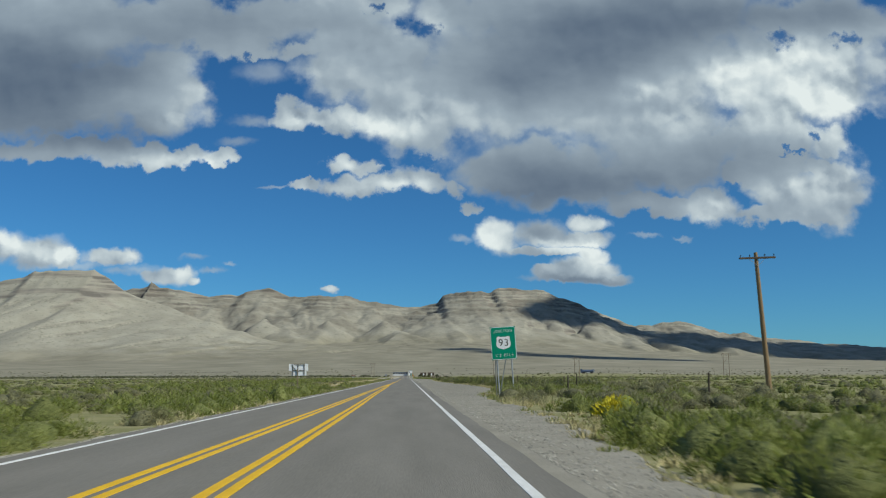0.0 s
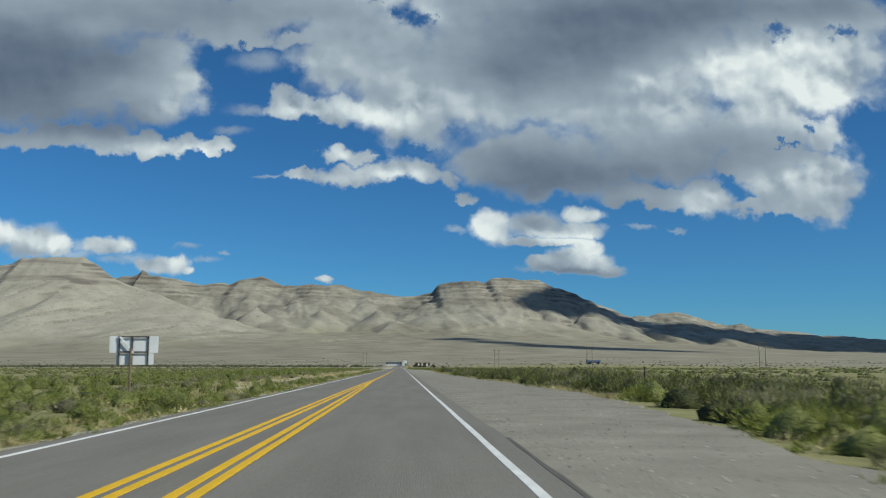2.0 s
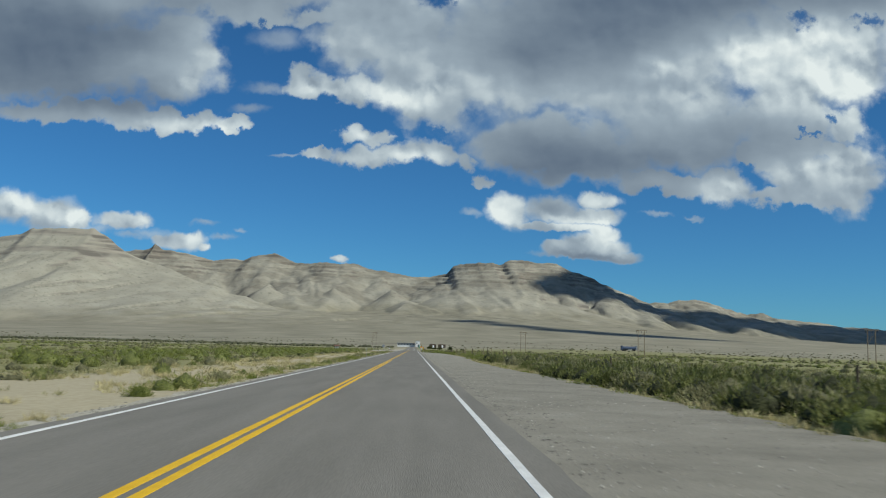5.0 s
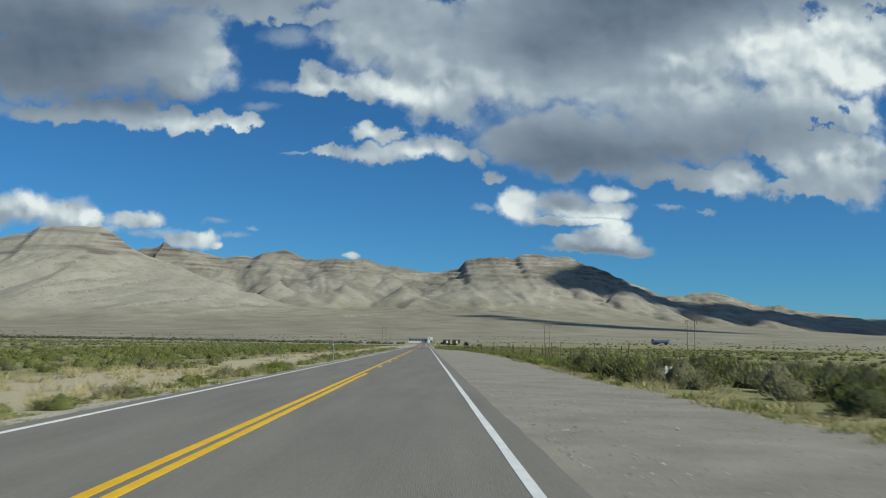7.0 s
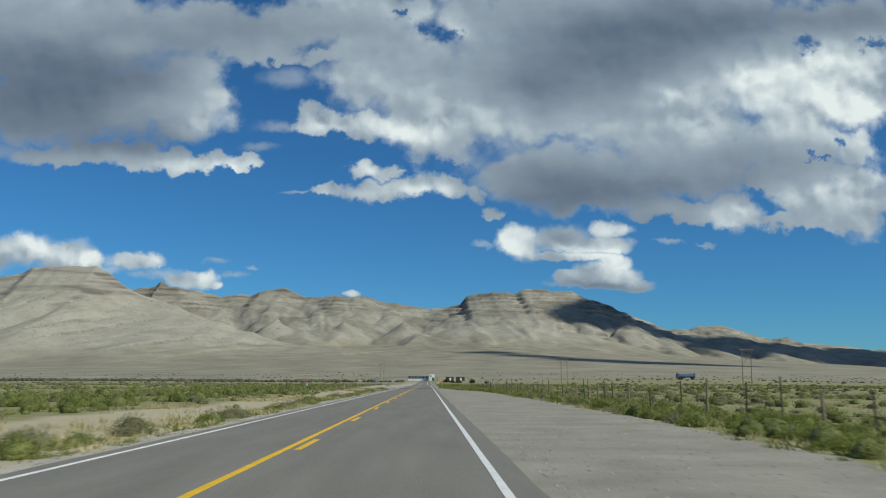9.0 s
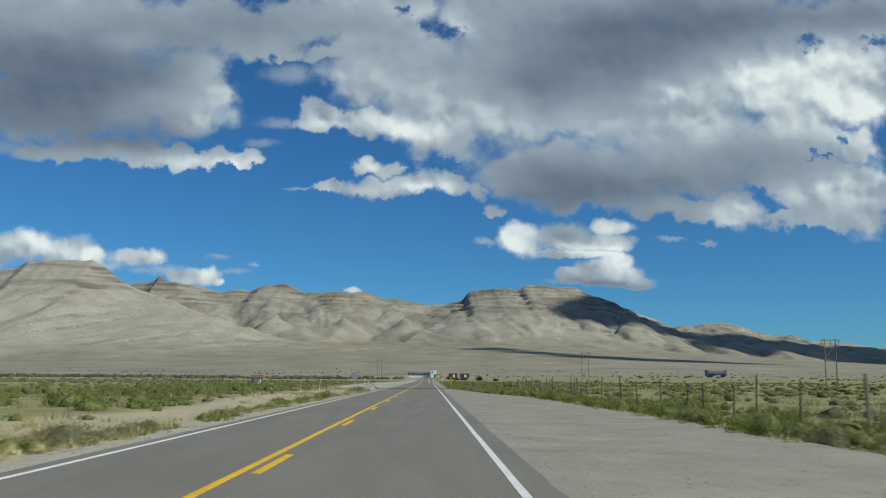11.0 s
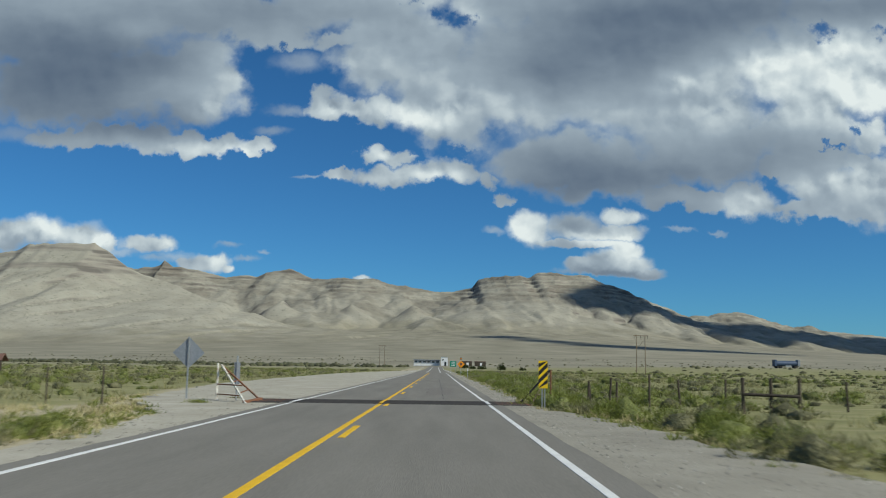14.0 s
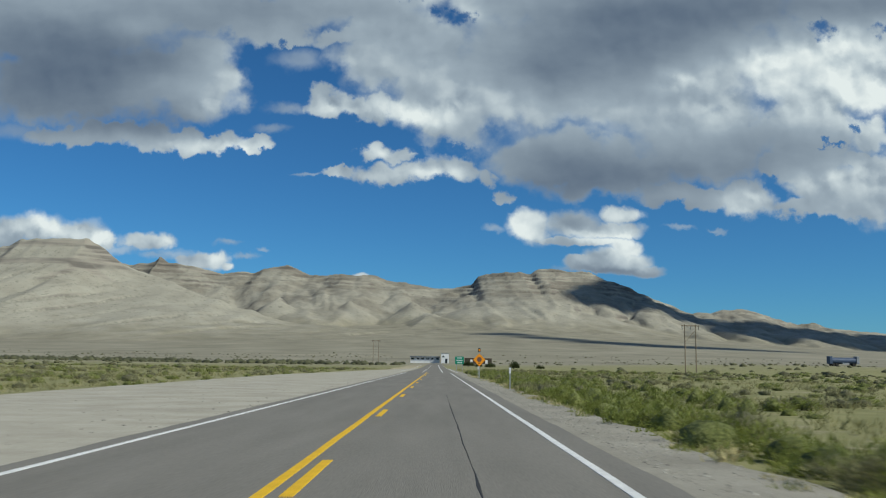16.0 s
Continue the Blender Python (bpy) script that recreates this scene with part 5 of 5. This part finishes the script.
# ---- growth ----
def bush_shape(r, h, blades, seed, spread=0.55, blade=0.20, width=0.045, upright=0.5, core=True):
    """Blades standing out of a low dome, as corners three by three."""
    q = np.random.default_rng(seed)
    lobes = q.normal(0, 0.38 * r, (5, 2))
    lobes[0] = 0
    pick = q.integers(0, 5, blades)
    az, el = q.uniform(0, 2 * math.pi, blades), np.arcsin(q.uniform(0.0, 1.0, blades))
    out_dir = np.stack([np.cos(az) * np.cos(el), np.sin(az) * np.cos(el), np.sin(el)], -1)
    rad = (q.uniform(spread, 1.0, blades) ** 0.7)[:, None]
    size = np.array([1.0, 0.75, 0.7, 0.8, 0.6])[pick][:, None]
    base = out_dir * rad * np.array([r * 0.72, r * 0.72, h * 0.8]) * size
    base[:, :2] += lobes[pick]
    tip_dir = out_dir + np.array([0, 0, upright]) + q.normal(0, 0.35, (blades, 3))
    tip_dir /= np.linalg.norm(tip_dir, axis=1)[:, None]
    length = blade * q.uniform(0.6, 1.4, blades)[:, None]
    tip = base + tip_dir * length
    side = np.cross(tip_dir, q.normal(0, 1, (blades, 3)))
    side /= np.linalg.norm(side, axis=1)[:, None] + 1e-9
    w = width * q.uniform(0.6, 1.4, blades)[:, None]
    tri = np.stack([base - side * w, base + side * w, tip], 1).reshape(-1, 3)
    return tri, np.arange(len(tri)).reshape(-1, 3)


def core_shape(r, h, seed, level=2, fill=0.92):
    """The leafy mass inside: a lumpy, lobed low dome."""
    q = np.random.default_rng(seed)
    bm = bmesh.new()
    bmesh.ops.create_icosphere(bm, subdivisions=level, radius=1.0)
    bm.verts.ensure_lookup_table()
    off = Vector(q.random(3) * 50)
    pts = []
    for vv in bm.verts:
        k = fill * (1.0 + 0.5 * noise.noise(vv.co * 1.6 + off) + 0.32 * noise.noise(vv.co * 3.7 + off) + 0.15 * noise.noise(vv.co * 8 + off))
        pts.append((vv.co.x * r * 0.8 * k, vv.co.y * r * 0.8 * k, max(vv.co.z, -0.12) * h * 0.85 * k))
    faces = np.array([[vv.index for vv in ff.verts] for ff in bm.faces])
    bm.free()
    return np.array(pts), faces


def scatter(name, mats, shapes, places, label, category):
    """All growth of one kind joined into one object; places are rows of x, y, size, height factor."""
    allv, allf, allm, base = [], [], [], 0
    P = np.array(places)
    Z = land(P[:, 0], P[:, 1])
    for k, (x, y, s, hf) in enumerate(places):
        a = (k * 2.399) % 6.283
        rot = np.array([[math.cos(a), -math.sin(a), 0], [math.sin(a), math.cos(a), 0], [0, 0, 1]])
        for mi, (pts, faces) in enumerate(shapes[k % len(shapes)]):
            allv.append((pts * np.array([s, s, s * hf])) @ rot.T + np.array([x, y, Z[k]]))
            allf.append(faces + base)
            allm.append(np.full(len(faces), min(mi, len(mats) - 1), dtype=np.int32))
            base += len(pts)
    ob = mesh_arrays(name, np.concatenate(allv), np.concatenate(allf), mats[0], True)
    for m in mats[1:]:
        ob.data.materials.append(m)
    ob.data.polygons.foreach_set("material_index", np.concatenate(allm))
    return tagged(ob, label, category, kind="stuff")


def shapes_for(n, r, h, blades, seed, level=1, **kw):
    return [[bush_shape(r * (0.85 + 0.08 * i), h * (0.85 + 0.09 * i), blades, seed + i, **kw), core_shape(r * (0.85 + 0.08 * i), h * (0.85 + 0.09 * i), seed + 50 + i, level, 0.78)] for i in range(n)]


q = np.random.default_rng(12)


def density_right(y):
    return lerp(y, [0, 40, 60, 90, 230, 260, 350, 395, 560], [0.75, 0.7, 0.6, 1.0, 1.0, 0.9, 0.95, 1.0, 1.0])


def sow(n, y0, y1, d0, d1, side, bias=1.0):
    """Places beside the gravel, d0 to d1 metres out, thicker near the edge."""
    y = q.uniform(y0, y1, n)
    d = d0 + (d1 - d0) * q.random(n) ** bias
    x = gravel_right(y) + d if side > 0 else gravel_left(y) - d
    return x, y


def sandy(x, y):
    """The bare strip behind the western verge."""
    d = gravel_left(y) - x
    return (y > 95) & (y < 396) & (d > 1.5) & (d < 6.0 + 1.5 * fbm(y / 12.0, x * 0, 2, 77))


clump = lambda x, y, s: fbm(x / 9.0, y / 9.0, 3, s)

# bushes one could count, nearest the road
near_mesh = {}


def bush_object(kind, k, mats, tri, core, label):
    """A bush: its feathery foliage round an inner mass, mostly coloured darker as inner shade."""
    bush = new(kind)
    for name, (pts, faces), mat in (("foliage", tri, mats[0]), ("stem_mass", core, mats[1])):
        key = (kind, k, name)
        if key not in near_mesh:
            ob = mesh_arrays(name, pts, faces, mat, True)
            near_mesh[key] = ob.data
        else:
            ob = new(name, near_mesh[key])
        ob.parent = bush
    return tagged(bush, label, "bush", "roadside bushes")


NEAR_SHAPES = [(bush_shape(0.62 + 0.05 * i, 0.62 + 0.05 * (i % 3), 1100, 100 + i, spread=0.6, blade=0.10, width=0.010, upright=0.45), core_shape(0.62, 0.62, 140 + i, 2, 0.72)) for i in range(6)]
placed = []


def plant(x, y, s, hf, green=True, label=""):
    k = len(placed)
    tri, core = NEAR_SHAPES[k % 6]
    kind = "rabbitbrush" if green else "sagebrush"
    # this stretch takes the darker set, whose colour holds the brush's shade
    if x > 0 and 64 < y < 228 and k % 3:
        kind, label = "greasewood", "tall dark olive greasewood with inner shade in its colour beside the gravel shoulder"
    label = label or ("bright green feathery rabbitbrush on the verge" if green else "grey-green sagebrush on sandy ground")
    ob = bush_object(kind, k % 6, (M_DARKLEAF, M_SHADEMASS) if kind == "greasewood" else (M_GREEN, M_MASS) if green else (M_SAGE, M_SAGEMASS), tri, core, label)
    z = float(land(np.array(x), np.array(y))) - 0.03
    ob.matrix_world = pose(x, y, z, 0, 0, (k * 137.5) % 360) @ Matrix.Diagonal((s, s, s * hf, 1))
    placed.append((x, y, s))
    return ob


for i in range(235):
    y = 8 + 240 * (i / 85.0) if i < 85 else 248 + 220 * ((i - 85) / 150.0)
    y += q.uniform(-1.0, 1.0)
    if q.random() > density_right(y) or 196 < y < 210:
        continue
    s = q.uniform(0.8, 1.4) if y < 62 else q.uniform(1.2, 1.8) if y < 225 else q.uniform(0.8, 1.2)
    plant(float(gravel_right(y)) + q.uniform(0.5, 1.8) * s, y, s * 1.15, q.uniform(0.75, 1.05), q.random() < 0.7)
for i in range(190):
    y = 12 + 190 * (i / 70.0) if i < 70 else 202 + 184 * ((i - 70) / 120.0)
    y += q.uniform(-1.0, 1.0)
    s = q.uniform(0.9, 1.4) if y < 62 else q.uniform(0.6, 1.1) if y < 120 else q.uniform(0.5, 1.1)
    if y > 86 and q.random() > 0.55:
        continue
    plant(float(gravel_left(y)) - q.uniform(0.35, 1.3) * s - 0.2, y, s, q.uniform(0.7, 0.95), q.random() < (0.9 if y < 70 else 0.6))

plant(-5.9, 397.7, 0.55, 0.6, False)
plant(-6.0, 393.6, 0.7, 0.6, True)

# a flowering bush
bloom = bush_object("flowering_rabbitbrush", 0, (M_FLOWER, M_GREEN), bush_shape(0.7, 0.75, 1500, 300, blade=0.13, width=0.02, upright=0.9), core_shape(0.74, 0.7, 301, 3), "rabbitbrush in full yellow bloom")
bloom.matrix_world = pose(8.2, 26.4, -0.1) @ Matrix.Diagonal((1.3, 1.3, 1.0, 1))

SAGE = shapes_for(5, 0.6, 0.6, 230, 200, 1, spread=0.6, blade=0.12, width=0.016, upright=0.45)
GREENS = shapes_for(5, 0.6, 0.65, 230, 220, 1, spread=0.6, blade=0.12, width=0.016, upright=0.55)


def rows_of(n, y0, y1, d0, d1, side, smin, smax, seed, keep=0.0, bias=1.2):
    x, y = sow(n, y0, y1, d0, d1, side, bias)
    ok = (clump(x, y, seed) > keep) & (~sandy(x, y) | (q.random(n) < 0.08))
    s = q.uniform(smin, smax, n)
    hf = q.uniform(0.7, 1.1, n)
    return [r for r, o in zip(np.stack([x, y, s, hf], -1).tolist(), ok) if o]


near_green = rows_of(620, 0, 70, 0.9, 9, 1, 0.6, 1.45, 61, -0.05) + rows_of(520, 250, 396, 0.6, 7, 1, 0.5, 1.0, 61, -0.15) + rows_of(620, 396, 560, 0.6, 8, 1, 0.6, 1.15, 61, -0.3)
near_sage = rows_of(180, 0, 65, 2.0, 14, 1, 0.8, 1.5, 71, -0.2) + rows_of(520, 65, 230, 2.0, 14, 1, 1.2, 1.9, 71, -0.3) + rows_of(420, 240, 560, 1.5, 16, 1, 0.5, 1.0, 71, -0.05)
left_green = rows_of(200, 0, 62, 0.6, 8, -1, 0.8, 1.5, 81, -0.2) + rows_of(130, 62, 110, 0.6, 10, -1, 0.6, 1.3, 81, -0.3) + rows_of(90, 110, 200, 0.6, 12, -1, 0.5, 1.1, 81, -0.2) + rows_of(700, 60, 420, 9, 26, -1, 0.9, 1.7, 85, -0.2, 1.0) + rows_of(260, 200, 560, 0.6, 12, -1, 0.35, 0.85, 81, -0.05)
left_sage = rows_of(260, 0, 200, 3, 22, -1, 0.6, 1.4, 91, -0.1) + rows_of(400, 200, 560, 3, 22, -1, 0.5, 1.1, 91, -0.05)
tall = rows_of(700, 66, 228, 0.9, 9, 1, 1.2, 2.0, 61, -0.35)
tall = [row for row in tall if not (9.0 < row[0] < 12.5 and 194 < row[1] < 210)]   # a clearing before the culvert marker
# the cores of all this brush have inner shade in their colour
scatter("tall_brush", [M_DARKLEAF, M_SHADEMASS], GREENS, tall, "tall dark olive brush with inner shade in its colour beside the shoulder", "brush")
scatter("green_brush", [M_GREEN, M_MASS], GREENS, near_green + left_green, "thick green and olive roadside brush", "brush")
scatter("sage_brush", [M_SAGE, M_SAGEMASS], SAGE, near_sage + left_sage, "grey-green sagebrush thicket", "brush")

MID = shapes_for(4, 0.65, 0.6, 130, 400, 1, spread=0.5, blade=0.13, width=0.022, upright=0.6)
OUTER = shapes_for(4, 0.75, 0.6, 36, 420, 1, spread=0.55, blade=0.16, width=0.05, upright=0.5)


def plain_rows(n, d0, d1, seed, keep):
    y = q.uniform(-20, 640, n)
    d = d0 + (d1 - d0) * q.random(n)
    x = np.where(q.random(n) < 0.5, gravel_left(y) - d, gravel_right(y) + d)
    ok = (clump(x, y, seed) > keep) & (~sandy(x, y) | (q.random(n) < 0.15))
    return np.stack([x, y, q.uniform(0.6, 1.5, n), q.uniform(0.6, 1.0, n)], -1)[ok].tolist()


mid = plain_rows(3200, 6, 34, 101, -0.1)
outer = plain_rows(9000, 34, 150, 102, -0.1)
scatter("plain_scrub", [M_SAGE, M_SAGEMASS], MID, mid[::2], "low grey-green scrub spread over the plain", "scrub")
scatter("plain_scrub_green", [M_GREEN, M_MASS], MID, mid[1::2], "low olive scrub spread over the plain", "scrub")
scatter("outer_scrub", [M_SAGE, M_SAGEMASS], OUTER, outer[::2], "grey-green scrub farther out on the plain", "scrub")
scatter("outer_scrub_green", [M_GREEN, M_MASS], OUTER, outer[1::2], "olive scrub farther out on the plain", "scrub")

# pale grass between the bushes
GRASS = [[bush_shape(0.55, 0.12, 18, 660 + i, spread=0.1, blade=0.26, width=0.018, upright=1.2)] for i in range(5)]
gx = plain_rows(14000, 0.8, 46, 103, -0.3)
scatter("field_grass", [M_FIELD], GRASS, gx, "pale olive grass between the bushes", "grass")

# short tufts that fray the gravel's edges
TUFTS = [[bush_shape(0.2, 0.1, 40, 640 + i, spread=0.2, blade=0.11, width=0.010, upright=0.9)] for i in range(5)]
tx, ty = sow(2600, 4, 520, -0.35, 1.6, 1, 1.3)
ux, uy = sow(2600, 4, 400, -0.25, 1.6, -1, 1.3)
edge = np.stack([np.concatenate([tx, ux]), np.concatenate([ty, uy]), q.uniform(0.5, 1.7, 5200), q.uniform(0.6, 1.0, 5200)], -1)
edge = edge[clump(edge[:, 0], edge[:, 1], 151) > -0.15].tolist()
scatter("verge_weeds", [M_GREEN], TUFTS, edge[::2], "low green weeds along the gravel", "weeds")
scatter("verge_dry_weeds", [M_STRAW], TUFTS, edge[1::2], "low dry weeds along the gravel", "weeds")

FARS = [[core_shape(1.3, 1.0, 500 + i, 1)] for i in range(4)]
n = 6500
y = q.uniform(420, 1500, n)
x = q.uniform(-900, 900, n) * (y / 1500) ** 0.5
ok = (np.abs(x) > 40) & (clump(x / 9, y / 5, 111) > 0.0)
scatter("far_scrub", [M_SAGEMASS], FARS, np.stack([x, y, 0.35 + 1.2 * q.random(n) ** 2, q.uniform(0.6, 1.0, n)], -1)[ok].tolist(), "dark dots of scrub on the far plain", "scrub")
n = 2600
x = q.uniform(-640, -14, n)
y = 850 + 0.12 * np.abs(x) + q.normal(0, 12, n)
ok = clump(x * 0.5, y * 0.2, 121) > -0.35
scatter("tree_line", [M_FAR], FARS, np.stack([x, y, q.uniform(0.9, 2.2, n), q.uniform(0.8, 1.2, n)], -1)[ok].tolist(), "dark line of low trees along a far wash", "trees")


# small trees by the junction
def desert_tree(x, y, h, seed):
    """A short forked trunk under a crown of many small leaves."""
    r = random.Random(seed)
    tree = thing("desert_tree", place(x, y), "small dark green desert tree beside the junction", "tree", "trees by the junction")
    bm = bar(bmesh.new(), (0, 0, -0.2), (0.05 * h, 0, 0.4 * h), 0.06 * h, 0.04 * h, 7)
    for k in range(4):
        a = k * 1.7 + r.random()
        bar(bm, (0.05 * h, 0, 0.36 * h), (0.32 * h * math.cos(a), 0.32 * h * math.sin(a), 0.72 * h), 0.03 * h, 0.012 * h, 5)
    part("trunk", bm, M_DARKWOOD, tree)
    tri, faces = bush_shape(0.72 * h, 0.95 * h, 2200, seed, spread=0.15, blade=0.11 * h, width=0.03 * h, upright=0.3)
    crown = mesh_arrays("crown", tri + np.array([0, 0, 0.10 * h]), faces, M_TREE, True)
    crown.parent = tree


M_TREE = material("dark_tree_leaf", [(0.03, 0.042, 0.014), (0.07, 0.085, 0.028), (0.12, 0.13, 0.05)], (0.6, 5.0), 0.8, random_tint=0.3, island=True, leafy=0.25)
for x, y, h, seed in ((24.8, 700, 3.0, 31), (18.9, 722, 2.2, 32), (13.2, 770, 2.8, 33), (32.0, 694, 1.7, 34), (16.0, 745, 1.9, 35)):
    desert_tree(x, y, h, seed)

# dry grass along the gravel's edge
TUFT = [[bush_shape(0.28, 0.2, 60, 600 + i, spread=0.2, blade=0.24, width=0.009, upright=1.3)] for i in range(5)]
n = 2600
x, y = sow(n, 15, 500, -0.2, 3.0, 1, 1.6)
ok = (clump(x, y, 131) > np.where(y < 110, -0.1, 0.1)) & (y < 330) & (((y > 55) & (y < 110)) | (q.random(n) < 0.35))
straw = np.stack([x, y, q.uniform(0.6, 1.2, n), q.uniform(0.6, 1.0, n)], -1)[ok].tolist()
x, y = sow(n, 15, 395, 0.6, 9.0, -1, 1.0)
ok = clump(x, y, 141) > 0.1
straw += np.stack([x, y, q.uniform(0.6, 1.2, n), q.uniform(0.6, 1.0, n)], -1)[ok].tolist()
scatter("dry_grass", [M_STRAW], TUFT, straw, "pale yellow dry grass tufts", "grass")

# loose stones on the shoulder
ico = np.array([(1, 0, 0), (-1, 0, 0), (0, 1, 0), (0, -1, 0), (0, 0, 1), (0, 0, -1)], float)
icof = np.array([(0, 2, 4), (2, 1, 4), (1, 3, 4), (3, 0, 4), (2, 0, 5), (1, 2, 5), (3, 1, 5), (0, 3, 5)])
n = 60000
y = 2 + 478 * q.random(n) ** 1.3
t = q.random(n) ** 1.5
x = np.where(q.random(n) < 0.85, 3.8 + (gravel_right(y) - 3.8) * t, -3.7 + (gravel_left(y) + 3.7) * t)
s = 0.007 + 0.024 * q.random(n) ** 4
co = (ico[None] * q.uniform(0.6, 1.2, (n, 6, 1)) * (s[:, None] * np.array([1.2, 1.0, 0.7]))[:, None, :]) + np.stack([x, y, np.full(n, -0.01)], -1)[:, None, :]
faces = icof[None] + (np.arange(n) * 6)[:, None, None]
tagged(mesh_arrays("loose_gravel", co.reshape(-1, 3), faces.reshape(-1, 3), M_STONE), "loose pale stones scattered on the shoulder", "stones", kind="stuff")

# crumbled asphalt along the edge of the lane
n = 420
y = q.normal(143, 12, n)
x = 3.62 + 0.42 * np.abs(q.normal(0, 1, n))
s = 0.012 + 0.035 * q.random(n) ** 3
co = (ico[None] * q.uniform(0.6, 1.2, (n, 6, 1)) * (s[:, None] * np.array([1.3, 1.1, 0.35]))[:, None, :]) + np.stack([x, y, np.full(n, -0.012)], -1)[:, None, :]
faces = icof[None] + (np.arange(n) * 6)[:, None, None]
tagged(mesh_arrays("asphalt_crumbs", co.reshape(-1, 3), faces.reshape(-1, 3), M_SMEAR), "dark crumbled asphalt along the lane edge", "stones", kind="stuff")
